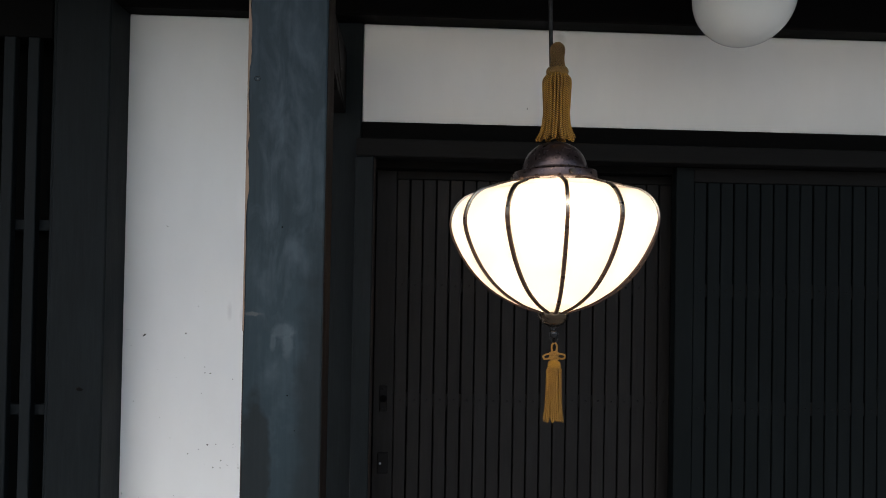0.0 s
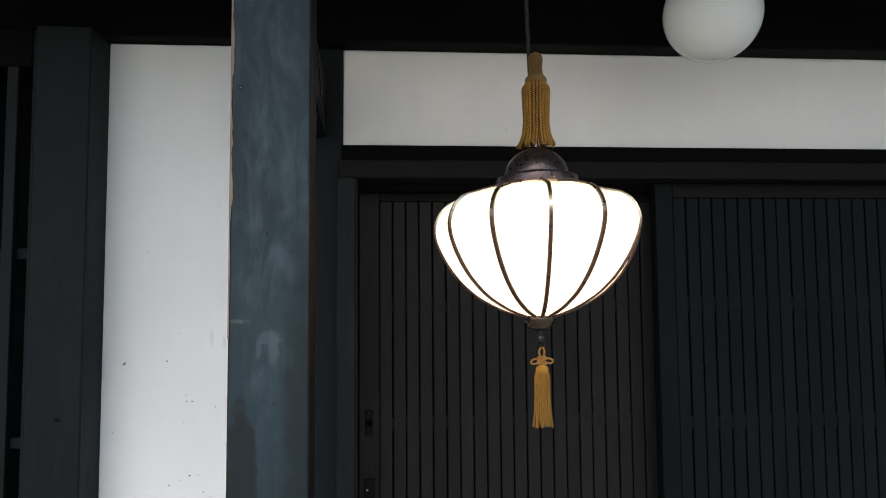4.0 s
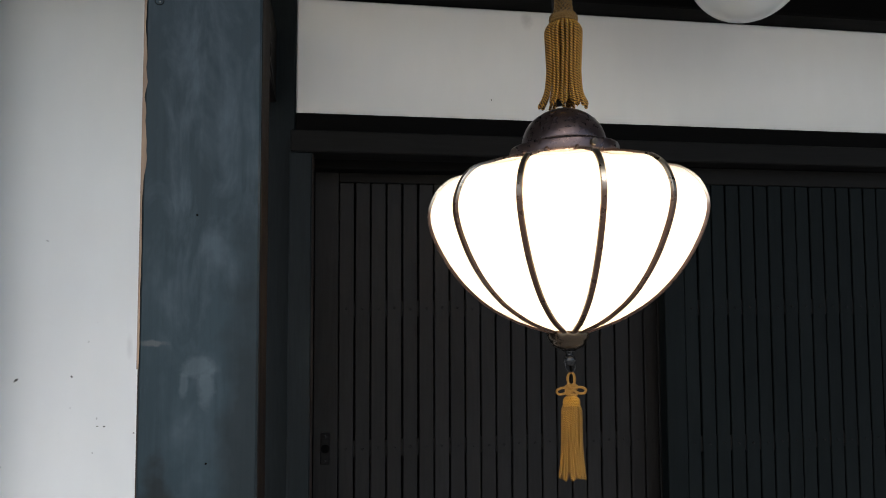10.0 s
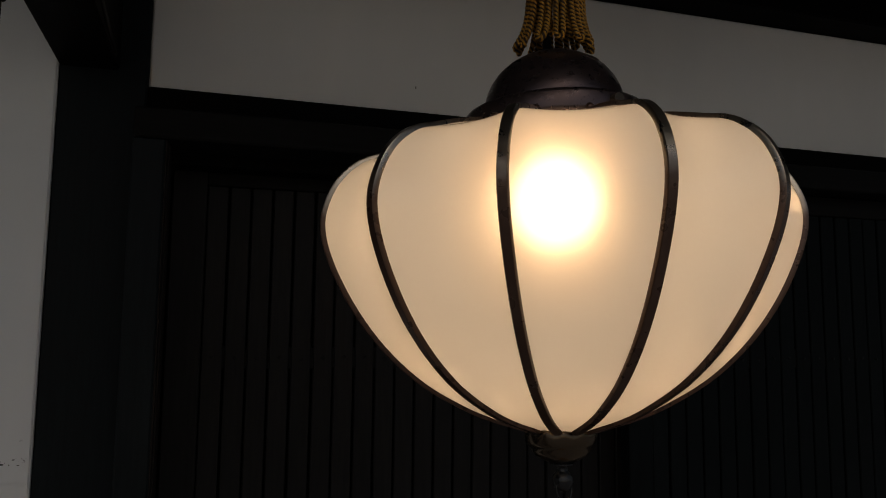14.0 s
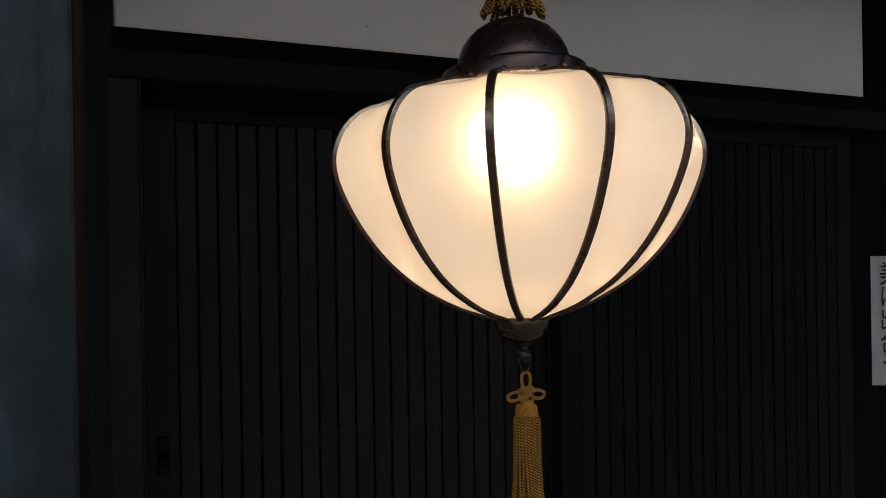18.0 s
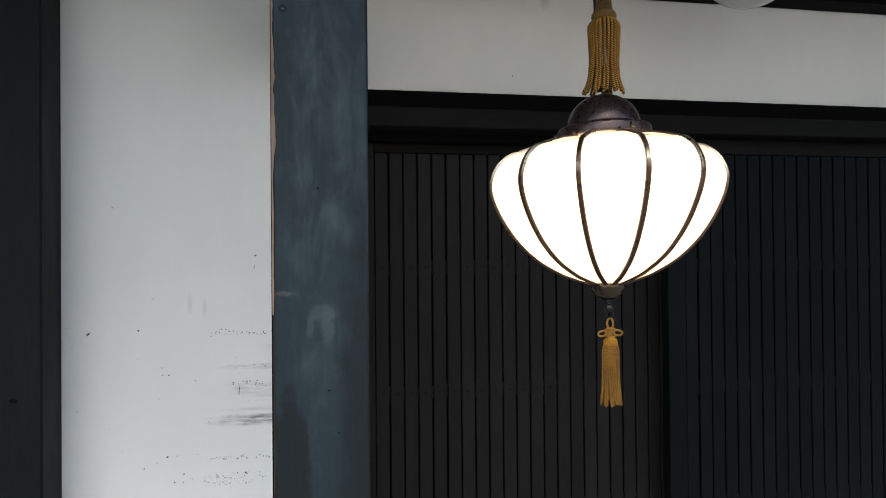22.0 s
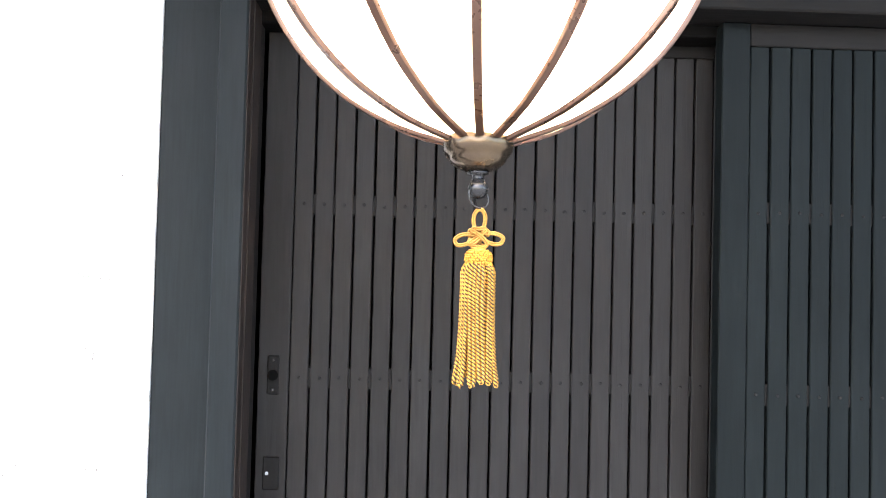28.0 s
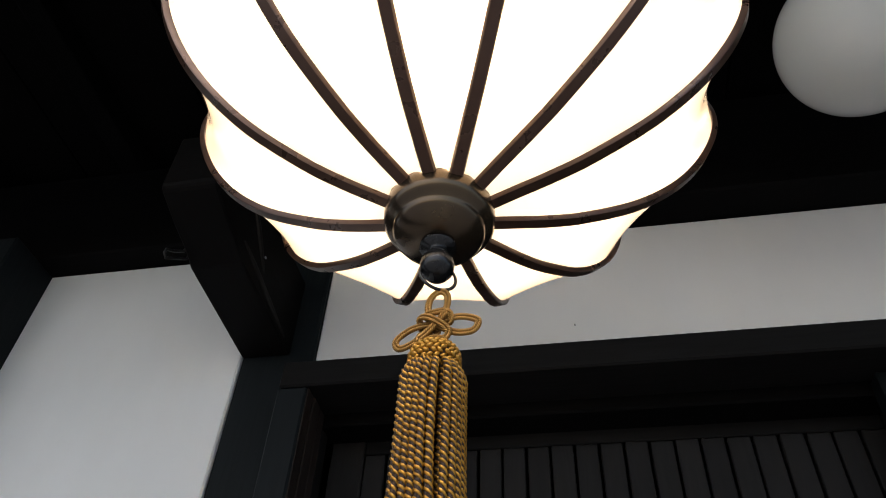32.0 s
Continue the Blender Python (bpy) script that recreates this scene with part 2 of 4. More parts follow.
def plaster(name, scuffed):
    m, nt, p = mat(name)
    fine = noise_of(nt, coords(nt), 220, 5, 0.6)
    big = noise_of(nt, coords(nt), 2.2, 4)
    trowel = noise_of(nt, coords(nt, (1, 1, 0.3)), 14, 3)
    col = mix(nt, ramp(nt, big, [(0.3, (0, 0, 0)), (0.7, (1, 1, 1))]), (0.735, 0.755, 0.75) if scuffed else (0.755, 0.75, 0.725), (0.79, 0.81, 0.805) if scuffed else (0.81, 0.805, 0.78))
    col = mix(nt, 0.12, col, ramp(nt, trowel, [(0.3, (0.8,) * 3), (0.7, (1.05,) * 3)]), "MULTIPLY")
    if scuffed:
        rows = ((1.252, 0.006, 0.30, -0.350, 0.07), (1.205, 0.007, 0.26, -0.350, 0.07), (1.195, 0.012, 0.18, -0.345, 0.06), (1.152, 0.0035, 0.24, -0.35, 0.07),
                (1.127, 0.011, 0.85, -0.345, 0.10), (1.30, 0.006, 0.12, -0.325, 0.03), (1.18, 0.05, 0.08, -0.36, 0.09))
        streaky = ramp(nt, noise_of(nt, coords(nt, (0.12, 1, 1)), 150, 4, 0.7), [(0.40, (0.1,) * 3), (0.65, (1,) * 3)])
        for z, h, strength, cx, w in rows:
            b = math_of(nt, "MULTIPLY", blob(nt, (cx, z), (w, h), 0.45, 40, 0.55), streaky)
            col = mix(nt, math_of(nt, "MULTIPLY", b, strength), col, (0.10, 0.10, 0.10))
        for z, cx, w, strength in ((1.334, -0.385, 0.075, 1.0), (1.040, -0.40, 0.09, 0.85), (0.987, -0.40, 0.08, 0.5), (1.215, -0.37, 0.05, 0.8), (1.255, -0.37, 0.06, 0.5)):
            dots = ramp(nt, noise_of(nt, coords(nt), 185, 2, 0.5), [(0.60, (0, 0, 0)), (0.66, (1, 1, 1))])
            b = math_of(nt, "MULTIPLY", blob(nt, (cx, z), (w, 0.005 if z > 1.03 else 0.016), 0.5, 25, 0.3), dots)
            col = mix(nt, math_of(nt, "MULTIPLY", b, strength), col, (0.13, 0.13, 0.125))
        for cx, z in ((-0.511, 1.405), (-0.478, 1.395)):
            col = mix(nt, math_of(nt, "MULTIPLY", blob(nt, (cx, z), (0.005, 0.018), 0.4, 40, 0.6), 0.16), col, (0.2, 0.2, 0.2))
        small = ramp(nt, noise_of(nt, coords(nt), 95, 2, 0.4), [(0.765, (0, 0, 0)), (0.785, (1, 1, 1))])
        low = blob(nt, (-0.5, 0.95), (0.4, 0.35), 0.3, 6, 0.6)
        col = mix(nt, math_of(nt, "MULTIPLY", math_of(nt, "MULTIPLY", small, low), 0.7), col, (0.15, 0.15, 0.145))
    else:
        stain = blob(nt, (0.375, 2.172), (0.012, 0.016), 0.8, 60, 0.5)
        col = mix(nt, math_of(nt, "MULTIPLY", stain, 0.3), col, (0.25, 0.24, 0.22))
    nt.links.new(col, p.inputs["Base Color"])
    p.inputs["Roughness"].default_value = 0.75
    p.inputs["Specular IOR Level"].default_value = 0.25
    bump(nt, p, fine, 0.12, 0.001)
    return m


M_WALL = plaster("scuffed_white_plaster", True)
M_TRANSOM = plaster("white_plaster", False)
M_CHIP = paint_metal("grey_chip", (0.10, 0.10, 0.095), 0.9, 0, (0.22, 0.22, 0.21), 300, 0.8)
M_BRONZE = paint_metal("dark_bronze", (0.078, 0.058, 0.058), 0.29, 0.8, (0.10, 0.078, 0.078), 50, 0.15)


def rib_metal():
    """Brown lacquer, with the bright reflection on the shoulders painted in as pale metal."""
    m, nt, p = mat("brown_metal_rib")
    n = noise_of(nt, coords(nt), 30, 5, 0.6)
    col = mix(nt, ramp(nt, n, [(0.45, (0, 0, 0)), (0.75, (0.3,) * 3)]), (0.078, 0.043, 0.029), (0.135, 0.092, 0.064))
    shoulder_sheen = math_of(nt, "MULTIPLY", blob(nt, (0.216, 1.655), (10.0, 0.022), 0.5, 60, 0.55), 0.75)
    nt.links.new(mix(nt, shoulder_sheen, col, (0.50, 0.46, 0.38)), p.inputs["Base Color"])
    nt.links.new(math_of(nt, "ADD", shoulder_sheen, 0.5), p.inputs["Metallic"])
    nt.links.new(ramp(nt, noise_of(nt, coords(nt), 90, 4), [(0.3, (0.24,) * 3), (0.7, (0.38,) * 3)]), p.inputs["Roughness"])
    bump(nt, p, n, 0.04, 0.001)
    return m


M_RIB = rib_metal()
M_BRASS = paint_metal("aged_brass", (0.072, 0.053, 0.036), 0.22, 0.8, (0.17, 0.125, 0.065), 22, 0.55)
M_STEEL = paint_metal("grey_metal_ball", (0.022, 0.0225, 0.023), 0.24, 0.6, (0.06, 0.06, 0.06), 60)
M_IRON = paint_metal("dull_iron", (0.009, 0.009, 0.0092), 0.5, 0.3, (0.018, 0.018, 0.018), 90, 0.6)
M_NAIL = paint_metal("black_iron_nail", (0.0100, 0.0100, 0.0102), 0.6, 0.0, (0.0130, 0.0130, 0.0130), 90, 0.6)
M_NAIL.node_tree.nodes["Principled BSDF"].inputs["Specular IOR Level"].default_value = 0.12
M_PLATE = paint_metal("blackened_iron_plate", (0.0080, 0.0078, 0.0076), 0.6, 0.1, (0.012, 0.0115, 0.011), 120, 0.6)
M_PLATE.node_tree.nodes["Principled BSDF"].inputs["Specular IOR Level"].default_value = 0.08
M_CABLE = paint_metal("black_cable", (0.004, 0.004, 0.004), 0.8)
M_RED = paint_metal("red_enamel", (0.24, 0.010, 0.014), 0.5, 0, (0.28, 0.016, 0.018))
M_RED.node_tree.nodes["Principled BSDF"].inputs["Specular IOR Level"].default_value = 0.1
M_GREY = paint_metal("grey_enamel", (0.30, 0.33, 0.36), 0.4, 0, (0.4, 0.42, 0.45))
M_STRIP = paint_metal("dark_grey_enamel", (0.05, 0.055, 0.06), 0.5, 0, (0.07, 0.075, 0.08))
M_SCREW = paint_metal("dark_brass_screw", (0.055, 0.046, 0.036), 0.42, 0.6, (0.085, 0.072, 0.055))
M_PAPER = paint_metal("white_paper", (0.74, 0.75, 0.77), 0.7, 0, (0.80, 0.80, 0.80), 6)
M_INK = paint_metal("black_ink", (0.02, 0.02, 0.022), 0.7)
M_GROUND = paint_metal("grey_paving", (0.24, 0.24, 0.24), 0.85, 0, (0.32, 0.32, 0.32), 5, 0.8)


def cord_gold(name, dark, light):
    m, nt, p = mat(name)
    fib = noise_of(nt, coords(nt, (1, 1, 0.4)), 900, 3, 0.6)
    big = noise_of(nt, coords(nt), 60, 3)
    col = mix(nt, ramp(nt, big, [(0.3, (0, 0, 0)), (0.7, (1, 1, 1))]), dark, light)
    col = mix(nt, 0.5, col, ramp(nt, fib, [(0.3, (0.55,) * 3), (0.7, (1.2,) * 3)]), "MULTIPLY")
    nt.links.new(col, p.inputs["Base Color"])
    p.inputs["Roughness"].default_value = 0.31
    p.inputs["Metallic"].default_value = 0.6
    p.inputs["Coat Weight"].default_value = 0.12
    p.inputs["Coat Roughness"].default_value = 0.38
    bump(nt, p, fib, 0.3, 0.0004)
    return m


M_GOLD = cord_gold("gold_silk_cord", (0.37, 0.178, 0.017), (0.54, 0.280, 0.032))
M_TAN = cord_gold("tan_silk_cord", (0.30, 0.152, 0.030), (0.41, 0.222, 0.048))
M_DULL = cord_gold("dusty_gold_cord", (0.150, 0.080, 0.020), (0.24, 0.138, 0.038))
# Dark brown put where shade falls between cord strands and stitches.
M_GROOVE_SHADE = paint_metal("dark_brown_groove_shade", (0.024, 0.011, 0.004), 0.8, 0, (0.04, 0.020, 0.007), 300)


def opal(name, tint, through_it):
    """Milk glass: it lets light through, scattered, and is glossy outside."""
    m, nt, p = mat(name)
    nt.nodes.remove(p)
    out = nt.nodes["Material Output"]
    cloud = noise_of(nt, coords(nt), 9, 3)
    col = mix(nt, ramp(nt, cloud, [(0.35, (0, 0, 0)), (0.7, (1, 1, 1))]), tint, tuple(c * 0.93 for c in tint))
    tr = node(nt, "ShaderNodeBsdfTranslucent")
    df = node(nt, "ShaderNodeBsdfDiffuse", Roughness=0.3)
    rf = node(nt, "ShaderNodeBsdfRefraction", Roughness=1.0, IOR=1.07)
    gl = node(nt, "ShaderNodeBsdfGlossy", Roughness=0.09 if through_it > 0.4 else 0.05)
    nt.links.new(col, tr.inputs["Color"])
    df.inputs["Color"].default_value = (0.82, 0.80, 0.79, 1) if through_it > 0.4 else (0.80, 0.825, 0.80, 1)
    rf.inputs["Color"].default_value = (1.0, 0.88, 0.76, 1)
    fr = node(nt, "ShaderNodeFresnel", IOR=1.45)

    def blend(f, a, b):
        ms = nt.nodes.new("ShaderNodeMixShader")
        if isinstance(f, float):
            ms.inputs[0].default_value = f
        else:
            nt.links.new(f, ms.inputs[0])
        nt.links.new(a, ms.inputs[1])
        nt.links.new(b, ms.inputs[2])
        return ms.outputs[0]

    body = blend(through_it, df.outputs[0], tr.outputs[0])
    if through_it > 0.4:
        halo = node(nt, "ShaderNodeBsdfRefraction", Roughness=1.0, IOR=1.27)
        halo.inputs["Color"].default_value = (1.0, 0.70, 0.42, 1)
        body = blend(0.19, body, halo.outputs[0])
        body = blend(0.15, body, rf.outputs[0])
    nt.links.new(blend(fr.outputs[0], body, gl.outputs[0]), out.inputs["Surface"])
    return m


M_OPAL = opal("milk_glass", (0.96, 0.93, 0.88), 0.6)
M_GLOBE = opal("milk_glass_globe", (0.90, 0.90, 0.90), 0.25)


def bulb_mat():
    m, nt, p = mat("glowing_bulb")
    p.inputs["Base Color"].default_value = (1, 0.9, 0.8, 1)
    p.inputs["Emission Color"].default_value = (1.0, 0.795, 0.565, 1)
    p.inputs["Emission Strength"].default_value = GLOW
    return m


M_BULB = bulb_mat()


def pane_mat():
    m, nt, p = mat("dark_window_glass")
    p.inputs["Base Color"].default_value = (0.002, 0.0026, 0.0026, 1)
    p.inputs["Specular IOR Level"].default_value = 0.03
    p.inputs["Roughness"].default_value = 0.4
    n = noise_of(nt, coords(nt), 4, 2)
    bump(nt, p, n, 0.05, 0.002)
    return m


M_PANE = pane_mat()


# ---- mesh helpers ----
def part(name, bm, material, parent=None, label="", smooth=False, kind=""):
    me = bpy.data.meshes.new(name)
    bm.normal_update()
    bm.to_mesh(me)
    bm.free()
    if smooth:
        me.shade_smooth()
    me.materials.append(material)
    ob = new(name, me)
    ob.parent = parent
    return tagged(ob, label, kind=kind)


def part_data(name, verts, faces, material, parent=None, label="", smooth=True):
    me = bpy.data.meshes.new(name)
    me.from_pydata([tuple(v) for v in verts], [], faces)
    if smooth:
        me.shade_smooth()
    me.materials.append(material)
    ob = new(name, me)
    ob.parent = parent
    return tagged(ob, label)


def thing(name, at, label, category, group="", kind=""):
    ob = new(name)
    ob.empty_display_size = 0.05
    ob.location = at
    return tagged(ob, label, category, group, kind)


def child_of(ob, parent):
    """Parts are made in world places; this keeps them there under an Empty."""
    ob.parent = parent
    ob.matrix_parent_inverse = Matrix.Translation(-parent.location)
    return ob


def boxed(x0, x1, y0, y1, z0, z1, bevel=0.002, segments=1):
    bm = bmesh.new()
    bmesh.ops.create_cube(bm, size=1, matrix=Matrix.LocRotScale(((x0 + x1) / 2, (y0 + y1) / 2, (z0 + z1) / 2), None, (x1 - x0, y1 - y0, z1 - z0)))
    if bevel:
        bmesh.ops.bevel(bm, geom=bm.edges[:], offset=bevel, segments=segments, affect="EDGES", profile=0.6)
    return bm


def lathe(profile, centre, n=48, wave=None):
    """Turns (r, z) rows round the upright through centre."""
    bm = bmesh.new()
    rings = []
    for r, z in profile:
        ring = []
        for i in range(n):
            a = 2 * math.pi * i / n
            k = wave(a, r, z) if wave else (1.0, 0.0)
            ring.append(bm.verts.new((centre[0] + r * k[0] * math.cos(a), centre[1] + r * k[0] * math.sin(a), centre[2] + z + k[1])))
        rings.append(ring)
    for a, b in zip(rings, rings[1:]):
        for i in range(n):
            bm.faces.new((a[i], a[(i + 1) % n], b[(i + 1) % n], b[i]))
    for ring, flip in ((rings[0], True), (rings[-1], False)):
        bm.faces.new(ring[::-1] if flip else ring)
    bmesh.ops.recalc_face_normals(bm, faces=bm.faces)
    return bm


def frames_along(pts, closed=False):
    p = np.asarray(pts, float)
    t = np.roll(p, -1, 0) - np.roll(p, 1, 0) if closed else np.gradient(p, axis=0)
    t /= np.linalg.norm(t, axis=1, keepdims=True)
    n = np.zeros_like(p)
    up = np.array([0.31, 0.87, 0.38])
    v = np.cross(t[0], up)
    for i in range(len(p)):
        v = v - t[i] * (v @ t[i])
        v = v / np.linalg.norm(v)
        n[i] = v
    return t, n, np.cross(t, n)


def resample(pts, step, closed=False):
    p = np.asarray(pts, float)
    if closed:
        p = np.vstack([p, p[:1]])
    s = np.r_[0, np.cumsum(np.linalg.norm(np.diff(p, axis=0), axis=1))]
    k = max(4, int(s[-1] / step))
    u = np.linspace(0, s[-1], k + 1)
    q = np.stack([np.interp(u, s, p[:, i]) for i in range(3)], 1)
    return q[:-1] if closed else q


def smooth_path(pts, closed=False, per=10):
    """Catmull-Rom through a few points."""
    p = np.asarray(pts, float)
    n = len(p)
    out = []
    for i in range(n if closed else n - 1):
        a, b, c, d = (p[j % n] if closed else p[min(max(j, 0), n - 1)] for j in (i - 1, i, i + 1, i + 2))
        for k in range(per):
            u = k / per
            out.append(0.5 * (2 * b + (c - a) * u + (2 * a - 5 * b + 4 * c - d) * u * u + (3 * b - a - 3 * c + d) * u ** 3))
    if not closed:
        out.append(p[-1])
    return np.array(out)


def tube(pts, radius, sides=8, closed=False):
    t, n, b = frames_along(pts, closed)
    p = np.asarray(pts, float)
    a = np.arange(sides) * 2 * np.pi / sides
    r = np.asarray(radius, float) * np.ones(len(p))
    v = p[:, None] + r[:, None, None] * (np.cos(a)[None, :, None] * n[:, None] + np.sin(a)[None, :, None] * b[:, None])
    verts = v.reshape(-1, 3)
    m = len(p)
    faces = []
    for i in range(m if closed else m - 1):
        j = (i + 1) % m
        for k in range(sides):
            l = (k + 1) % sides
            faces.append((i * sides + k, i * sides + l, j * sides + l, j * sides + k))
    if not closed:
        faces.append(tuple(range(sides))[::-1])
        faces.append(tuple((m - 1) * sides + k for k in range(sides)))
    return verts, faces


def rope(pts, radius, pitch, strands=2, sides=6, closed=False):
    """Twisted strands round a path."""
    p = resample(pts, pitch / 9, closed)
    t, n, b = frames_along(p, closed)
    s = np.r_[0, np.cumsum(np.linalg.norm(np.diff(p, axis=0), axis=1))]
    V, F, base = [], [], 0
    rs = radius * (0.330 if strands == 2 else 0.44)
    for k in range(strands):
        a = -2 * np.pi * (s / pitch + k / strands)
        path = p + (radius - rs) * (np.cos(a)[:, None] * n + np.sin(a)[:, None] * b)
        v, f = tube(path, rs, sides, closed)
        V.append(v)
        F += [tuple(i + base for i in face) for face in f]
        base += len(v)
    return np.vstack(V), F


# ---- large structure ----
WALL_Y, DOOR_Y, LEAF_Y = 1.955, 2.020, 1.936
EAVE = 0.32
HANG = (0.2158, 1.2248)  # where the lower tassel hangs

ground = part("ground", boxed(-60, 60, -60, 60, -0.3, 0.0, 0), M_GROUND)
tagged(ground, "grey paved ground in front of the house", "ground", kind="structure")

wall = part("wall_plaster", boxed(-0.792, -0.3015, WALL_Y, 2.12, 0.0, 2.196, 0.003), M_WALL)
tagged(wall, "white plaster wall panel, scuffed and chipped low down", "wall", kind="structure")
transom = part("wall_transom", boxed(-0.169, 1.690, 1.974, 2.12, 1.926, 2.197, 0.003), M_TRANSOM)
tagged(transom, "white plaster strip above the sliding doors", "wall", kind="structure")
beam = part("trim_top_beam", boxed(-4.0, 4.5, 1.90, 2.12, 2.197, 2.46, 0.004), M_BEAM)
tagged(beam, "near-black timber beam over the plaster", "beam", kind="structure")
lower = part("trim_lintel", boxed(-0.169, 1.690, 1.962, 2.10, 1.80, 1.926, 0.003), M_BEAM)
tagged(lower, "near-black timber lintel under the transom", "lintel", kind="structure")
head = part("trim_door_head", boxed(-0.176, 1.690, 1.873, 1.962, 1.820, 1.867, 0.003), M_RAIL)
tagged(head, "dark timber head of the door frame", "lintel", kind="structure")
jamb = part("trim_jamb_post", boxed(-0.3030, -0.169, 1.962, 2.12, 0.0, 2.197, 0.004), M_JAMB)
tagged(jamb, "dark-stained timber door post beside the plaster", "post", kind="structure")
case = part("trim_door_casing", boxed(-0.178, -0.130, 1.876, 1.962, 0.0, 1.820, 0.003), M_JAMB)
tagged(case, "dark timber door casing with worn edges", "door frame", kind="structure")
M_LINING = stained_wood("brown_black_lining", (0.0200, 0.0155, 0.0138), (0.036, 0.0280, 0.0250), "z", 0.55)
lining = thing("trim_jamb_lining", (-0.129, 1.95, 0.0), "brown-black grooved lining of the door frame", "door frame", kind="structure")
for y0, y1, x1 in ((1.879, 1.905, -0.1275), (1.907, 1.936, -0.1262), (1.938, 1.961, -0.1272)):
    child_of(part("strip", boxed(-0.1298, x1, y0, y1, 0.0, 1.819, 0.0008), M_LINING), lining)
stops = part("trim_door_stop", boxed(-0.168, -0.128, 1.962, 1.995, 0.0, 1.80, 0.003), M_RAIL)
tagged(stops, "dark brown grooved door stop", "door frame", kind="structure")
rjamb = part("trim_jamb_post_2", boxed(1.690, 1.84, 1.962, 2.12, 0.0, 2.197, 0.004), M_BEAM)
tagged(rjamb, "near-black timber door post that carries a paper notice", "post", kind="structure")
rcase = part("trim_door_casing_2", boxed(1.600, 1.690, 1.955, 2.10, 0.0, 1.80, 0.003), M_BEAM)
tagged(rcase, "near-black timber door casing", "door frame", kind="structure")
rwall = part("wall_side", boxed(1.84, 4.5, 1.97, 2.12, 0.0, 2.197, 0.003), M_BEAM)
tagged(rwall, "near-black boarded wall", "wall", kind="structure")
lpost = part("trim_left_post", boxed(-0.925, -0.790, 1.833, 2.12, 0.0, 2.197, 0.004), M_JAMB)
tagged(lpost, "dark-stained timber wall post with knots", "post", kind="structure")
# The dark inside is built as a black wall.
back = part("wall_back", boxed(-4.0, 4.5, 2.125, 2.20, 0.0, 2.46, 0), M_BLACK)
tagged(back, "black inside behind the doors", "wall", kind="structure")
sill = part("trim_door_sill", boxed(-0.169, 1.690, 1.90, 2.10, 0.0, 0.06, 0.004), M_RAIL)
tagged(sill, "dark timber door sill", "door sill", kind="structure")
lwall = part("wall_left_low", boxed(-4.0, -0.925, 1.93, 2.12, 0.0, 0.62, 0.003), M_BEAM)
tagged(lwall, "near-black boarded wall under the lattice window", "wall", kind="structure")
lwall2 = part("wall_left", boxed(-4.0, -1.62, 1.93, 2.12, 0.62, 2.197, 0.003), M_BEAM)
tagged(lwall2, "near-black boarded wall beyond the lattice window", "wall", kind="structure")

# eave: boards on rafters over the whole front
bm = bmesh.new()
for i in range(46):
    x = -4.0 + i * 0.186
    g = boxed(x, x + 0.182, EAVE, 2.12, 2.52, 2.54, 0.002)
    me = bpy.data.meshes.new("tmp")
    g.to_mesh(me)
    g.free()
    bm.from_mesh(me)
    bpy.data.meshes.remove(me)
for i in range(22):
    x = -3.9 + i * 0.40
    g = boxed(x, x + 0.05, EAVE, 2.12, 2.461, 2.519, 0.003)
    me = bpy.data.meshes.new("tmp")
    g.to_mesh(me)
    g.free()
    bm.from_mesh(me)
    bpy.data.meshes.remove(me)
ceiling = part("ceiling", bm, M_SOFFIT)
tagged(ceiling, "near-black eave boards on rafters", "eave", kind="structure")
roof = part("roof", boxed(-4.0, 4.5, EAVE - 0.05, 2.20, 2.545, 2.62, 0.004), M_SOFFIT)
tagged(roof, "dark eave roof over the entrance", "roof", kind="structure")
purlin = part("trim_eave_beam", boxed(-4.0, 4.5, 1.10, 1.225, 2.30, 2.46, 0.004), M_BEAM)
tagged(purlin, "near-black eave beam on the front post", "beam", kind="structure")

kb = bmesh.new()
bmesh.ops.create_uvsphere(kb, u_segments=16, v_segments=8, radius=1, matrix=Matrix.LocRotScale((-0.8455, 1.833, 1.216), Euler((0, 0.15, 0)), (0.0085, 0.0012, 0.0045)))
part("knot", kb, M_BRACKET, lpost, "dark oval wood knot", True)

# ---- front post ----
post = thing("wooden_post", (-0.2245, 1.163, 0.0), "square blue-grey stained timber post with paler patches", "post")
child_of(part("shaft", boxed(-0.2842, -0.1655, 1.102, 1.194, 0.0, 2.30, 0.0025), M_POST), post)
M_BROWN = stained_wood("dark_brown_timber", (0.0095, 0.0075, 0.0066), (0.018, 0.0140, 0.0120), "z", 0.6)
child_of(part("side_face", boxed(-0.1665, -0.1648, 1.1042, 1.1935, 0.0, 2.299, 0.0006), M_BROWN, label="dark brown right side of the post"), post)
bm = bmesh.new()
zs = [1.44 + 0.008 * i for i in range(107)]
prev = None
for z in zs:
    w = 0.0003 + 0.0046 * max(0, min(1, 0.55 + 1.1 * noise.noise((z * 13, 0.3, 0)) + 0.5 * noise.noise((z * 70, 0.9, 0))))
    w *= min(1, max(0.25, (z - 1.60) / 0.06))
    row = [bm.verts.new(c) for c in ((-0.2856, 1.1013, z), (-0.2842 + w, 1.1013, z), (-0.2856, 1.106 + w * 4, z))]
    if prev:
        bm.faces.new((prev[0], prev[1], row[1], row[0]))
        bm.faces.new((prev[2], prev[0], row[0], row[2]))
    prev = row
M_SIDE = stained_wood("worn_grey_brown_timber", (0.018, 0.0145, 0.0125), (0.105, 0.085, 0.072), "z", 0.65, 0.9)
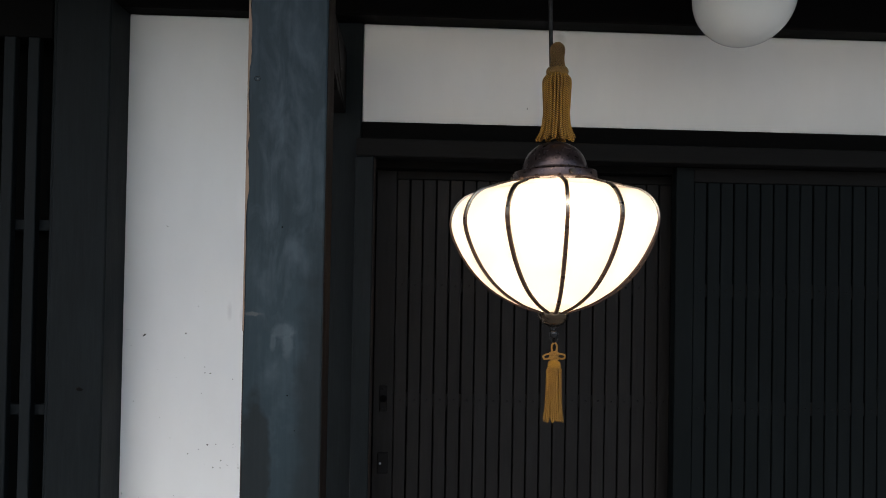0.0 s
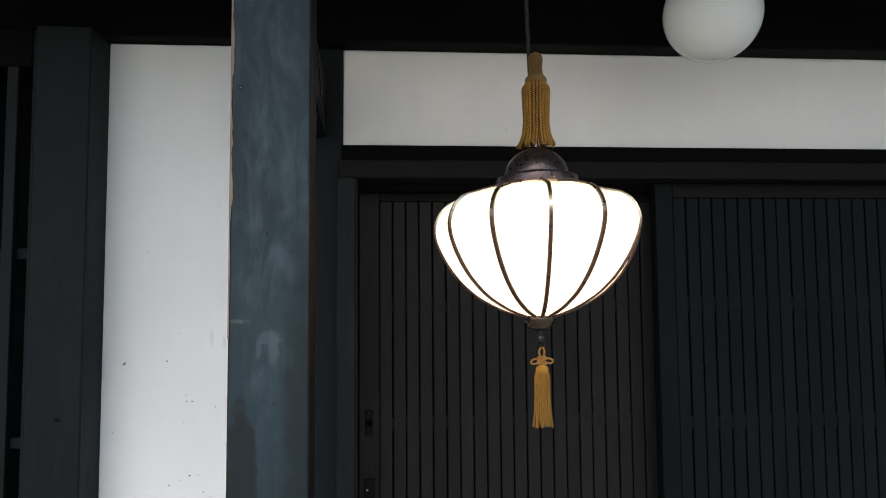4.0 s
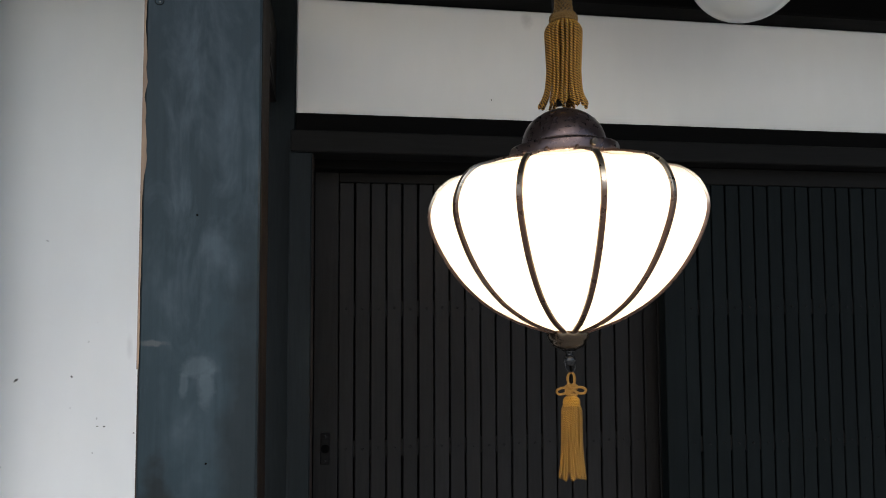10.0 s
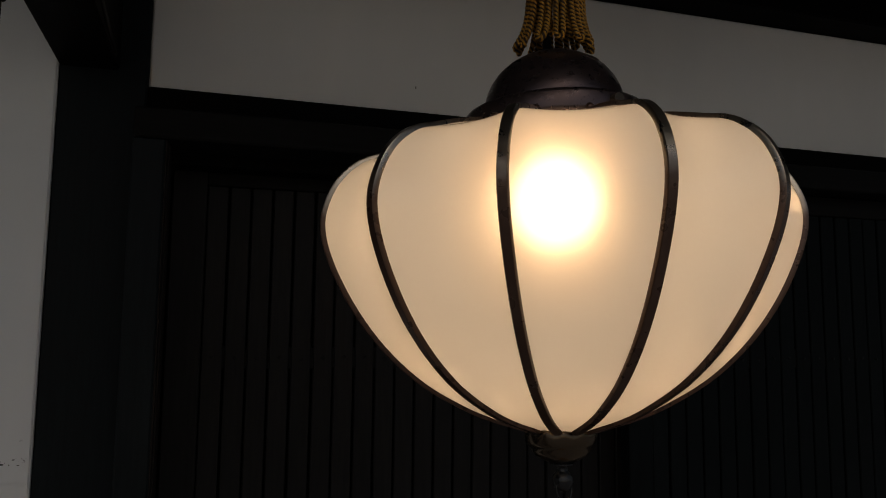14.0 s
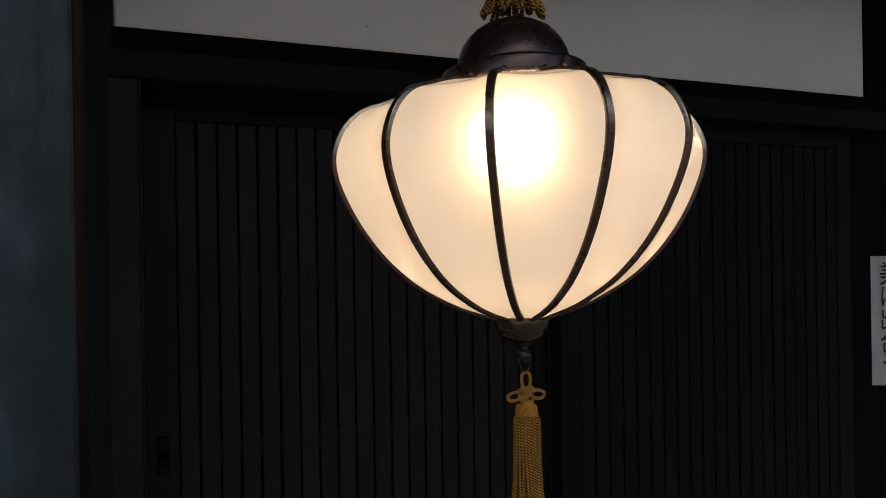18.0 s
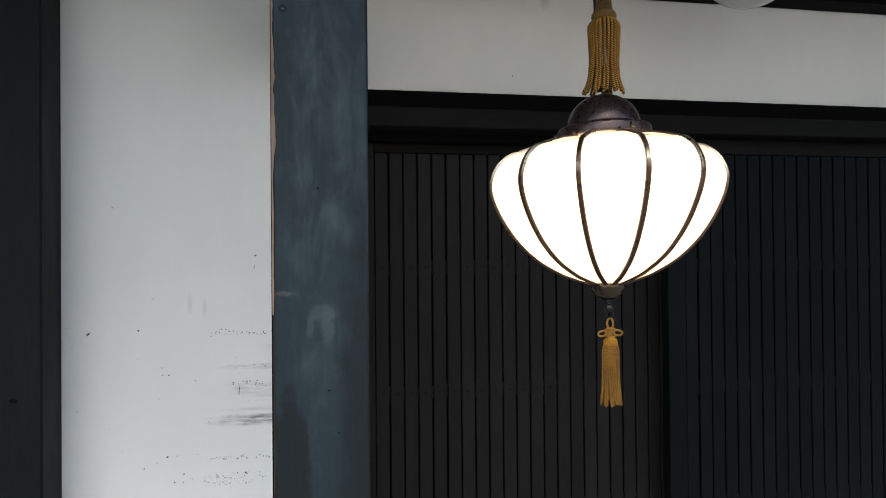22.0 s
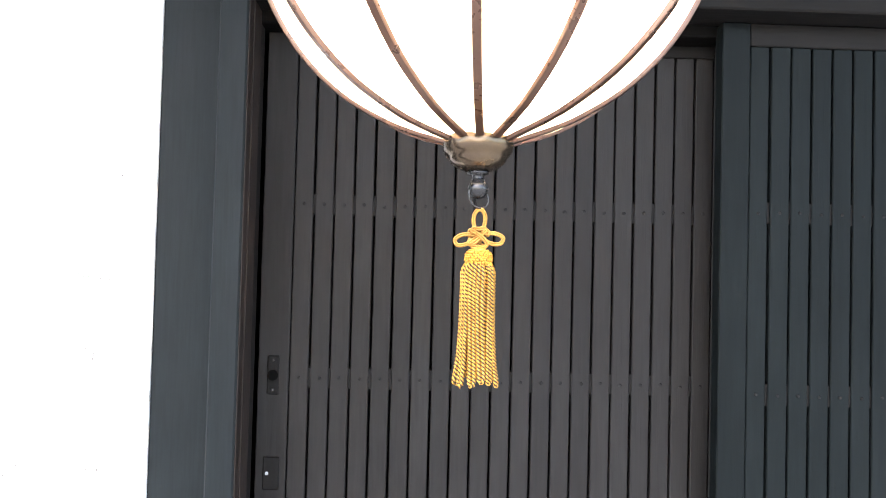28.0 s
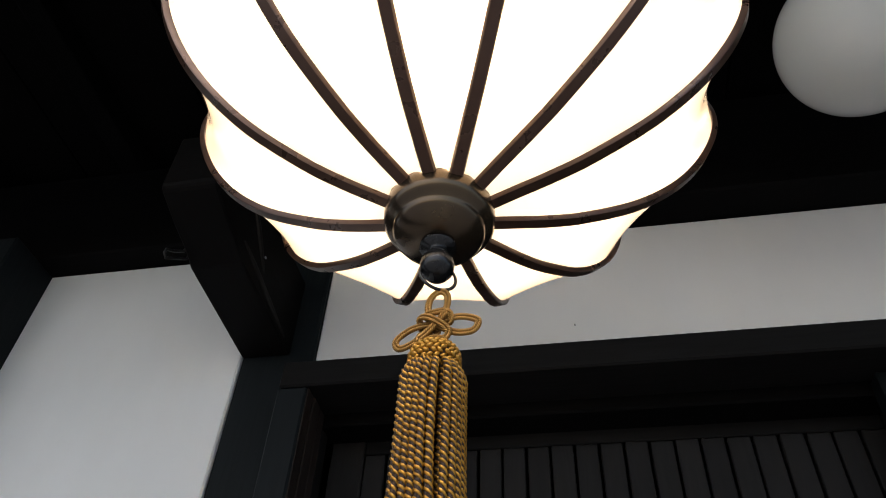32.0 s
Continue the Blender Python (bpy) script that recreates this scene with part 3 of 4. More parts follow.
child_of(part("worn_side", boxed(-0.2850, -0.2838, 1.1035, 1.1480, 0.0, 2.299, 0.0004), M_SIDE, label="worn grey-brown side of the post"), post)
child_of(part("worn_edge", bm, M_BARE, label="bare brown wood along a worn corner"), post)
child_of(part("back_batten", boxed(-0.2890, -0.2846, 1.155, 1.185, 0.0, 2.30, 0.002), M_BLACK, label="thin black batten"), post)
for x, z, r in ((-0.229, 1.598, 0.0013), (-0.2165, 1.343, 0.0012), (-0.205, 1.29, 0.0009)):
    b2 = bmesh.new()
    bmesh.ops.create_cone(b2, segments=10, radius1=r, radius2=r * 0.7, depth=0.0016, cap_ends=True, matrix=Matrix.Translation((x, 1.1015, z)) @ Matrix.Rotation(radians(90), 4, "X"))
    child_of(part("nail_hole", b2, M_BLACK, label="small dark nail hole"), post)
v, f = tube([(-0.271 + 0.0044 * math.cos(a), 1.1020, 1.823 + 0.0036 * math.sin(a)) for a in np.linspace(0, 2 * math.pi, 20, endpoint=False)], 0.0007, 6, True)
child_of(part_data("knot", v, f, M_JAMB, label="faint round wood knot"), post)
b2 = bmesh.new()
bmesh.ops.create_uvsphere(b2, u_segments=8, v_segments=6, radius=1, matrix=Matrix.LocRotScale((-0.2705, 1.1020, 1.8225), None, (0.0011, 0.0006, 0.0010)))
child_of(part("knot_heart", b2, M_CHIP, label="pale heart of the knot", smooth=True), post)

# ---- bracket on the door post ----
bracket = thing("wooden_bracket", (-0.26, 1.955, 1.95), "near-black carved timber bracket on the door post", "bracket")
prof = [(1.962, 1.946), (1.86, 1.951), (1.735, 1.957), (1.715, 1.966), (1.70, 1.971), (1.66, 1.979), (1.607, 1.996), (1.600, 2.004), (1.598, 2.115), (1.962, 2.115)]
bm = bmesh.new()
f = bm.faces.new([bm.verts.new((-0.3015, y, z)) for y, z in prof])
ex = bmesh.ops.extrude_face_region(bm, geom=[f])
bmesh.ops.translate(bm, verts=[v for v in ex["geom"] if isinstance(v, bmesh.types.BMVert)], vec=(0.0885, 0, 0))
bmesh.ops.recalc_face_normals(bm, faces=bm.faces)
bmesh.ops.bevel(bm, geom=bm.edges[:], offset=0.003, segments=1, affect="EDGES")
child_of(part("arm", bm, M_BRACKET), bracket)
v, f = tube([(-0.298, 1.722, 1.980), (-0.301, 1.716, 1.961), (-0.303, 1.690, 1.938), (-0.304, 1.676, 1.926), (-0.304, 1.668, 1.930), (-0.304, 1.670, 1.938), (-0.303, 1.684, 1.948), (-0.301, 1.704, 1.966), (-0.298, 1.708, 1.982)], 0.0024, 8)
child_of(part_data("staple", v, f, M_IRON, label="small iron staple"), bracket)

# Pale disc built for a small white spot on the bracket's side.
b2 = bmesh.new()
bmesh.ops.create_cone(b2, segments=12, radius1=0.0030, radius2=0.0022, depth=0.0016, cap_ends=True, matrix=Matrix.Translation((-0.2124, 1.792, 2.0245)) @ Matrix.Rotation(radians(90), 4, "Y"))
child_of(part("nail_head", b2, M_GREY, label="small pale disc"), bracket)

# The lighter brown paints in the lantern light that the carving catches.
M_CARVED_LIT = stained_wood("lamplit_carved_timber", (0.012, 0.011, 0.010), (0.030, 0.027, 0.024), "z", 0.5)
for rows in (((1.665, 2.108), (1.700, 2.085), (1.745, 2.050), (1.775, 2.022), (1.800, 1.998)), ((1.720, 1.992), (1.765, 1.984), (1.815, 1.974), (1.868, 1.966), (1.925, 1.959))):
    pts = smooth_path([(-0.2128, y, z) for y, z in rows], per=6)
    v, f = tube(pts, [0.0012 + 0.0075 * math.sin(math.pi * (k + 0.5) / len(pts)) ** 0.8 for k in range(len(pts))], 8)
    v = np.array(v)
    v[:, 0] = -0.2128 + (v[:, 0] + 0.2128) * 0.35
    child_of(part_data("carved_leaf", v, f, M_CARVED_LIT, label="carved leaf in relief, coloured as if lamplit"), bracket)

# ---- lattice window beyond the wall post ----
win = thing("window_1", (-1.27, 1.93, 0.62), "near-black timber lattice window with dark glass", "window", kind="structure")
child_of(part("pane", boxed(-1.62, -0.925, 1.985, 1.992, 0.62, 2.197, 0), M_PANE, label="dark window glass"), win)
child_of(part("frame", boxed(-0.947, -0.926, 1.868, 1.985, 0.62, 2.197, 0.003), M_JAMB), win)
child_of(part("frame", boxed(-1.62, -0.948, 1.868, 1.985, 2.10, 2.197, 0.003), M_BEAM), win)
child_of(part("frame", boxed(-1.62, -0.948, 1.868, 1.985, 0.62, 0.68, 0.003), M_BEAM), win)
for i in range(11):
    x = -0.995 - i * 0.0595
    child_of(part("lattice_bar", boxed(x - 0.014, x + 0.014, 1.868, 1.892, 0.68, 2.10, 0.002), M_JAMB), win)
for z in (1.153, 1.624):
    child_of(part("lattice_rail", boxed(-1.62, -0.948, 1.892, 1.910, z - 0.014, z + 0.014, 0.002), M_JAMB), win)

# ---- sliding doors ----
PITCH = 0.0374


def sliding_door(name, x0, stile, slats, y, label, lock, wood):
    d = thing(name, (x0, y, 0.06), label, "door", kind="structure")
    xs = x0 + stile
    xe = xs + slats * PITCH
    child_of(part("stile", boxed(x0, xs, y - 0.003, y + 0.030, 0.06, 1.819, 0.002), wood), d)
    child_of(part("stile", boxed(xe, xe + stile, y - 0.003, y + 0.030, 0.06, 1.819, 0.002), wood), d)
    child_of(part("top_rail", boxed(xs, xe, y - 0.001, y + 0.030, 1.778, 1.819, 0.002), M_RAIL), d)
    child_of(part("bottom_rail", boxed(xs, xe, y - 0.001, y + 0.030, 0.06, 0.20, 0.002), M_RAIL), d)
    # Added black sheet gives the gaps between the slats their darkness.
    child_of(part("backing", boxed(xs, xe, y + 0.026, y + 0.030, 0.20, 1.778, 0), M_BLACK, label="added black board for the dark behind the slats"), d)
    for z in (0.845, 1.159, 1.481):
        child_of(part("cross_rail", boxed(xs, xe, y + 0.003, y + 0.026, z - 0.019, z + 0.019, 0.001), M_RAIL), d)
    slat = boxed(-0.0167, 0.0167, -0.001, 0.015, 0.201, 1.777, 0.0016)
    me = bpy.data.meshes.new("slat")
    slat.to_mesh(me)
    slat.free()
    me.materials.append(wood)
    nb = bmesh.new()
    bmesh.ops.create_uvsphere(nb, u_segments=10, v_segments=6, radius=1, matrix=Matrix.Diagonal((0.0031, 0.0016, 0.0031, 1)))
    nail = bpy.data.meshes.new("nail_head")
    nb.to_mesh(nail)
    nb.free()
    nail.materials.append(M_NAIL)
    r = random.Random(int(x0 * 1000) + 5)
    for i in range(slats):
        s = new("slat", me)
        s.location = (xs + (i + 0.5) * PITCH + r.uniform(-0.0006, 0.0006), y + r.uniform(-0.0012, 0.0012), 0)
        child_of(s, d)
        for z in (0.845, 1.159, 1.481):
            k = new("nail_head", nail)
            k.location = (s.location.x + r.uniform(-0.001, 0.001), y - 0.002, z + r.uniform(-0.002, 0.002))
            child_of(k, d)
    if lock:
        plate = child_of(part("lock_plate", boxed(-0.1095, -0.0875, y - 0.006, y, 1.128, 1.200, 0.002), M_PLATE, label="dull black iron lock plate with a round hole"), d)
        b = bmesh.new()
        bmesh.ops.create_cone(b, segments=16, radius1=0.0100, radius2=0.0100, depth=0.004, cap_ends=True, matrix=Matrix.Translation((-0.0985, y - 0.0062, 1.164)) @ Matrix.Rotation(radians(90), 4, "X"))
        h = part("key_hole", b, M_BLACK, label="round black key hole")
        h.parent = plate
        h.matrix_parent_inverse = Matrix()
        for z in (1.137, 1.191):
            b = bmesh.new()
            bmesh.ops.create_uvsphere(b, u_segments=10, v_segments=6, radius=1, matrix=Matrix.LocRotScale((-0.0985, y - 0.0062, z), None, (0.003, 0.0015, 0.003)))
            h = part("screw", b, M_STEEL)
            h.parent = plate
            h.matrix_parent_inverse = Matrix()
        low = child_of(part("latch_plate", boxed(-0.112, -0.082, y - 0.007, y, 0.955, 1.015, 0.002), M_PLATE, label="dull iron latch plate"), d)
        b = bmesh.new()
        bmesh.ops.create_uvsphere(b, u_segments=10, v_segments=6, radius=1, matrix=Matrix.LocRotScale((-0.104, y - 0.0078, 0.985), None, (0.0034, 0.0015, 0.0034)))
        h = part("screw", b, M_GREY, label="bright screw head")
        h.parent = low
        h.matrix_parent_inverse = Matrix()
    return d


sliding_door("door_1", -0.127, 0.056, 21, DOOR_Y, "dark timber slatted sliding door with an iron lock plate", True, M_DOOR)
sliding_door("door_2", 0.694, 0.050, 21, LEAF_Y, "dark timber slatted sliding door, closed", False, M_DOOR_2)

# ---- chips in the plaster ----
rng = random.Random(11)


def chip(x, z, w, h, turn=0.0):
    b = bmesh.new()
    k = 9
    pts = []
    for i in range(k):
        a = 2 * math.pi * i / k
        r = rng.uniform(0.6, 1.1)
        px, pz = w * r * math.cos(a), h * r * math.sin(a)
        pts.append((x + px * math.cos(turn) - pz * math.sin(turn), z + px * math.sin(turn) + pz * math.cos(turn)))
    face = b.faces.new([b.verts.new((px, WALL_Y + 0.0005, pz)) for px, pz in pts])
    e = bmesh.ops.extrude_face_region(b, geom=[face])
    bmesh.ops.translate(b, verts=[q for q in e["geom"] if isinstance(q, bmesh.types.BMVert)], vec=(0, -0.0012, 0))
    bmesh.ops.recalc_face_normals(b, faces=b.faces)
    part("chip", b, M_CHIP, wall)


chip(-0.733, 1.339, 0.0065, 0.0026, 0.7)
chip(-0.625, 1.345, 0.0022, 0.003)
chip(-0.572, 1.240, 0.003, 0.0014)
chip(-0.558, 1.239, 0.003, 0.0016)
chip(-0.361, 1.516, 0.003, 0.0022, 0.5)
chip(-0.364, 1.488, 0.0009, 0.006, -0.15)
chip(-0.680, 1.630, 0.003, 0.001, -0.4)
chip(-0.463, 1.327, 0.0015, 0.0015)
chip(-0.499, 1.224, 0.002, 0.0015)
chip(-0.400, 1.197, 0.0010, 0.015, -0.1)
chip(-0.562, 1.049, 0.004, 0.0025, 0.4)
chip(-0.613, 1.025, 0.0018, 0.0022)
for i in range(14):
    chip(rng.uniform(-0.60, -0.33), rng.choice((rng.uniform(0.97, 1.01), rng.uniform(0.97, 1.06))), rng.uniform(0.0008, 0.0026), rng.uniform(0.0008, 0.003), rng.uniform(0, 3))
for i in range(14):
    chip(-0.44 + 0.12 * i / 13 + rng.uniform(-0.002, 0.002), 1.342 - 0.016 * i / 13 + rng.uniform(-0.0015, 0.0015), rng.uniform(0.0008, 0.0028), rng.uniform(0.0008, 0.0020))
for i in range(10):
    chip(rng.uniform(-0.42, -0.33), rng.choice((1.212, 1.26, 1.205)) + rng.uniform(-0.003, 0.003), rng.uniform(0.0006, 0.0018), rng.uniform(0.0006, 0.002))


def transom_chip(x, z, w, h):
    part("chip", boxed(x - w, x + w, 1.9725, 1.9745, z - h, z + h, 0.0005), M_CHIP, transom)


transom_chip(0.286, 1.975, 0.0008, 0.0022)

# ---- pendant lantern ----
LZ = 1.4669
N = 12
TURN = radians(-95.2)
RIB = [(0.0218, -0.0037), (0.0359, 0.0008), (0.0536, 0.0064), (0.0744, 0.0151), (0.1049, 0.033), (0.1305, 0.0554), (0.1511, 0.0806), (0.1666, 0.1074), (0.1769, 0.1326), (0.1802, 0.1535), (0.1761, 0.1719), (0.1665, 0.1887), (0.1509, 0.2017), (0.1313, 0.2085), (0.1095, 0.2155), (0.0881, 0.2208), (0.0646, 0.2239)]
# each rib was bent by hand: its turn from an even spacing, and its twist from bottom to top, in degrees
BENT = [(0.1, -0.5), (-1.7, 2.1), (1.0, 4.3), (0.6, 1.1), (0.1, 2.1), (-1.2, 1.7), (3.7, 7.3), (0.1, 4.1), (-2.6, -0.3), (0.4, 1.4), (0.0, 2.0), (0.0, 1.0)]
path = smooth_path([(r, 0, z) for r, z in RIB], per=4)
lantern = thing("pendant_lantern", (0.2162, 1.2273, LZ), "lit pendant lantern of milk glass panels between dark metal ribs", "pendant lamp")
lantern.rotation_euler = (radians(-2.74), radians(-1.12), 0)  # it hangs slightly askew


def rib_turn(j, i):
    """The angle of rib j at row i of the path."""
    off, twist = BENT[j % N]
    return TURN + radians(30 * (j - 4) + off + twist * (2 * i / (len(path) - 1) - 1))


t3 = np.gradient(path, axis=0)
t3 /= np.linalg.norm(t3, axis=1, keepdims=True)
K = 10
for j in range(N):
    V, F = [], []
    for i in range(len(path)):
        r, z = path[i][0] - 0.0016 * t3[i][2], path[i][2] + 0.0016 * t3[i][0]  # the glass lies behind the ribs' outer faces
        a0, a1 = rib_turn(j, i), rib_turn(j + 1, i)
        half, mid = (a1 - a0) / 2, (a1 + a0) / 2
        dip = min(1, max(0, (z - 0.02) / 0.12))
        for k in range(K + 1):
            u = 2 * k / K - 1
            chord = math.cos(half) / math.cos(u * half) - (0.010 + 0.055 * dip * dip * (3 - 2 * dip)) * (1 - u * u)
            V.append((r * chord * math.cos(mid + u * half), r * chord * math.sin(mid + u * half), z))
    for i in range(len(path) - 1):
        for k in range(K):
            q = i * (K + 1) + k
            F.append((q, q + 1, q + K + 2, q + K + 1))
    part_data("glass_panel", V, F, M_OPAL, lantern, "glowing milk glass panel")

# ribs: a flat strap with eased edges swept along the meridian
section = [(-0.0034, -0.0032), (-0.0034, -0.0004), (-0.0027, 0.0007), (0.0027, 0.0007), (0.0034, -0.0004), (0.0034, -0.0032)]
S = len(section)
for j in range(N):
    V, F = [], []
    for i in range(len(path)):
        a = rib_turn(j, i)
        radial, side = np.array([math.cos(a), math.sin(a), 0]), np.array([-math.sin(a), math.cos(a), 0])
        centre = radial * path[i][0] + np.array([0, 0, path[i][2]])
        out = radial * t3[i][2] - np.array([0, 0, t3[i][0]])
        V += [centre + out * h + side * w for w, h in section]
    for i in range(len(path) - 1):
        for k in range(S):
            F.append((i * S + k, i * S + (k + 1) % S, (i + 1) * S + (k + 1) % S, (i + 1) * S + k))
    F += [tuple(range(S))[::-1], tuple((len(path) - 1) * S + k for k in range(S))]
    part_data("rib", V, F, M_RIB, lantern, "dark brown metal rib").data.set_sharp_from_angle(angle=radians(35))


def lamp_part(name, bm, material, label="", smooth=True):
    return part(name, bm, material, lantern, label, smooth)


def lowered(bm):
    """The top fittings sit on the ends of the ribs."""
    bmesh.ops.transform(bm, matrix=Matrix.Translation((0.0034, 0, -0.0068)) @ Matrix.Diagonal((0.978, 0.978, 1, 1)), verts=bm.verts)
    return bm



collar = lamp_part("collar", lowered(lathe([(0.062, 0.2325), (0.0722, 0.2305), (0.0738, 0.2315), (0.0741, 0.2340), (0.0740, 0.2445), (0.0728, 0.2472), (0.0680, 0.2488), (0.0575, 0.2495), (0.050, 0.2497), (0.050, 0.2445), (0.062, 0.2405)], (0, 0, 0), 64)), M_BRONZE, "dark bronze collar ring")
lamp_part("cap", lowered(lathe([(0.0560, 0.2493), (0.0576, 0.2505), (0.0576, 0.2535), (0.0566, 0.2595), (0.0546, 0.2665), (0.0510, 0.2745), (0.0455, 0.2822), (0.0375, 0.2893), (0.0285, 0.2948), (0.0190, 0.2985), (0.0100, 0.3002), (0.0030, 0.3006)], (0, 0, 0), 64)), M_BRONZE, "domed dark bronze cap")
b = bmesh.new()
bmesh.ops.create_uvsphere(b, u_segments=20, v_segments=10, radius=1, matrix=Matrix.Rotation(radians(-70), 4, "Z") @ Matrix.LocRotScale((0.0432, 0, 0.2842), Euler((0, radians(42), 0)), (0.0040, 0.0075, 0.0012)))
lamp_part("plug", lowered(b), M_BRONZE, "small oval plug in the cap")
for k in range(3):
    a = TURN + radians(16 + 120 * k)
    b = bmesh.new()
    bmesh.ops.create_cone(b, segments=14, radius1=0.0050, radius2=0.0044, depth=0.007, cap_ends=True, matrix=Matrix.Rotation(a, 4, "Z") @ Matrix.Translation((0.0755, 0, 0.2390)) @ Matrix.Rotation(radians(90), 4, "Y"))
    bmesh.ops.create_cube(b, size=1, matrix=Matrix.Rotation(a, 4, "Z") @ Matrix.LocRotScale((0.0788, 0, 0.2390), Euler((0.5, 0, 0)), (0.002, 0.007, 0.0014)))
    part("screw", lowered(b), M_SCREW, collar, "slotted brass screw", False)
for k in range(N):
    a = rib_turn(k, len(path) - 1)
    b = bmesh.new()
    bmesh.ops.create_uvsphere(b, u_segments=8, v_segments=6, radius=1, matrix=Matrix.Rotation(a, 4, "Z") @ Matrix.LocRotScale((0.0690, 0, 0.2255), None, (0.0065, 0.0038, 0.0040)))
    part("rib_end", b, M_RIB, collar, "", True)
LOW = (-0.0028, 0, -0.0012)  # the bottom fittings sit a little off the middle
lamp_part("bottom_cap", lathe([(0.006, 0.004), (0.0235, 0.0045), (0.0262, 0.0025), (0.0272, -0.0030), (0.0268, -0.0080), (0.0248, -0.0112), (0.0222, -0.0126), (0.0222, -0.0144), (0.0204, -0.0175), (0.0160, -0.0208), (0.0100, -0.0232), (0.004, -0.0238)],
                              LOW, 72, lambda a, r, z: (1 - (0.028 * math.cos(12 * (a - TURN)) if z > 0 else 0), -0.0014 * math.cos(12 * (a - TURN)) if z > 0 else 0)), M_BRASS, "aged brass bottom cap with a scalloped rim")
lamp_part("finial", lathe([(0.003, -0.0236), (0.0085, -0.0238), (0.0088, -0.0252), (0.0050, -0.0262), (0.0042, -0.0285), (0.0052, -0.0302), (0.0072, -0.0330), (0.0080, -0.0365), (0.0074, -0.0402), (0.0052, -0.0432), (0.0020, -0.0445)], LOW, 32), M_STEEL, "grey metal ball finial")
ring_pts = [(LOW[0] + 0.0076 * math.cos(a) + 0.0006, 0.0030 * math.cos(a), -0.0446 + 0.0080 * math.sin(a) - 0.0014 * math.cos(a)) for a in np.linspace(0, 2 * math.pi, 40, endpoint=False)]
v, f = tube(ring_pts, 0.00075, 8, True)
part_data("ring", v, f, M_STEEL, lantern, "thin wire ring")
b = bmesh.new()
bmesh.ops.create_uvsphere(b, u_segments=24, v_segments=16, radius=0.034, matrix=Matrix.LocRotScale((0, 0, 0.172), None, (1, 1, 0.94)))
lamp_part("bulb", b, M_BULB, "glowing light bulb")
lamp_part("socket", lathe([(0.016, 0.204), (0.020, 0.206), (0.020, 0.240), (0.012, 0.246)], (0, 0, 0), 24), M_BRONZE, "dark bulb socket")
v, f = tube([(0, 0, 0.300), (0, 0, 0.5), (0, 0, 0.8), (0, 0, 1.055)], 0.0036, 10)
part_data("suspension_cable", v, f, M_CABLE, lantern, "black cable")
lamp_part("ceiling_rose", lathe([(0.006, 1.025), (0.030, 1.035), (0.045, 1.055), (0.046, 1.060), (0.01, 1.0605)], (0, 0, 0), 32), M_BRONZE, "dark ceiling rose")


# ---- tassels ----
def hairpin(centre, a, da, prof, z_top, z_bot, r0, rng):
    """A cord that hangs down, turns in a loop and comes up again; prof gives radius over depth."""
    sway, bend, wide = rng.uniform(-0.10, 0.10), rng.uniform(-0.05, 0.05), rng.uniform(-0.09, 0.13)
    ps, pr = zip(*prof)

    def at(ang, s):
        rr = float(np.interp(s, ps, pr)) * (1 + wide * s ** 4)
        ang += sway * s ** 2 + bend * math.sin(math.pi * s * 1.6)
        return np.array([centre[0] + rr * math.cos(ang), centre[1] + rr * math.sin(ang), z_top + (z_bot - z_top) * s])

    s_all = np.linspace(0, 1, 18)
    pinch = [1 - 0.25 * s ** 6 for s in s_all]
    down = [at(a - da * q, s) for s, q in zip(s_all, pinch)]
    up = [at(a + da * q, s) for s, q in zip(s_all[::-1], pinch[::-1])]
    inn = np.array([centre[0], centre[1], 0])
    start = [np.array([*(inn[:2] + (down[0][:2] - inn[:2]) * 0.55), z_top + r0 * 1.2])]
    end = [np.array([*(inn[:2] + (up[-1][:2] - inn[:2]) * 0.55), z_top + r0 * 1.2])]
    low = (down[-1] + up[0]) / 2 + np.array([0, 0, -r0 * 1.3])
    return smooth_path(start + down + [low] + up + end, per=5)


def shade_cored_cord(pts, r, pitch, sides):
    """Gold strands laid round a dark core that paints the shade in their grooves."""
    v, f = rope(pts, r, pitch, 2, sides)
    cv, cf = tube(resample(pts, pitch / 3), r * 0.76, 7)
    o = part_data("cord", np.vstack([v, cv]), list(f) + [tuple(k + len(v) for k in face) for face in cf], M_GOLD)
    o.data.materials.append(M_GROOVE_SHADE)
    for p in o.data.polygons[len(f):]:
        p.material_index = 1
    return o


def make_tassel(name, centre, z_top, z_bot, prof, cord_r, pairs, pitch, label, ragged, seed=3):
    t = thing(name, (centre[0], centre[1], z_top), label, "tassel")
    rng = random.Random(seed)
    for i in range(pairs):
        a = 2 * math.pi * (i + 0.5) / pairs + rng.uniform(-0.08, 0.08)
        zb = z_bot + rng.uniform(*ragged)
        k = rng.uniform(0.97, 1.03)
        pts = hairpin(centre, a, 0.47 * math.pi / pairs, [(s, r * k) for s, r in prof], z_top + rng.uniform(-0.0008, 0.0008), zb, cord_r, rng)
        child_of(shade_cored_cord(pts, cord_r * rng.uniform(0.96, 1.04), pitch * rng.uniform(0.94, 1.06), 7), t)
    inner = pairs - 4
    for i in range(inner):
        a = 2 * math.pi * (i + 0.25) / inner
        pts = hairpin(centre, a, 0.45 * math.pi / inner, [(s, r * 0.66) for s, r in prof], z_top, z_bot + 0.005, cord_r, rng)
        child_of(shade_cored_cord(pts, cord_r, pitch, 5), t)
    return t


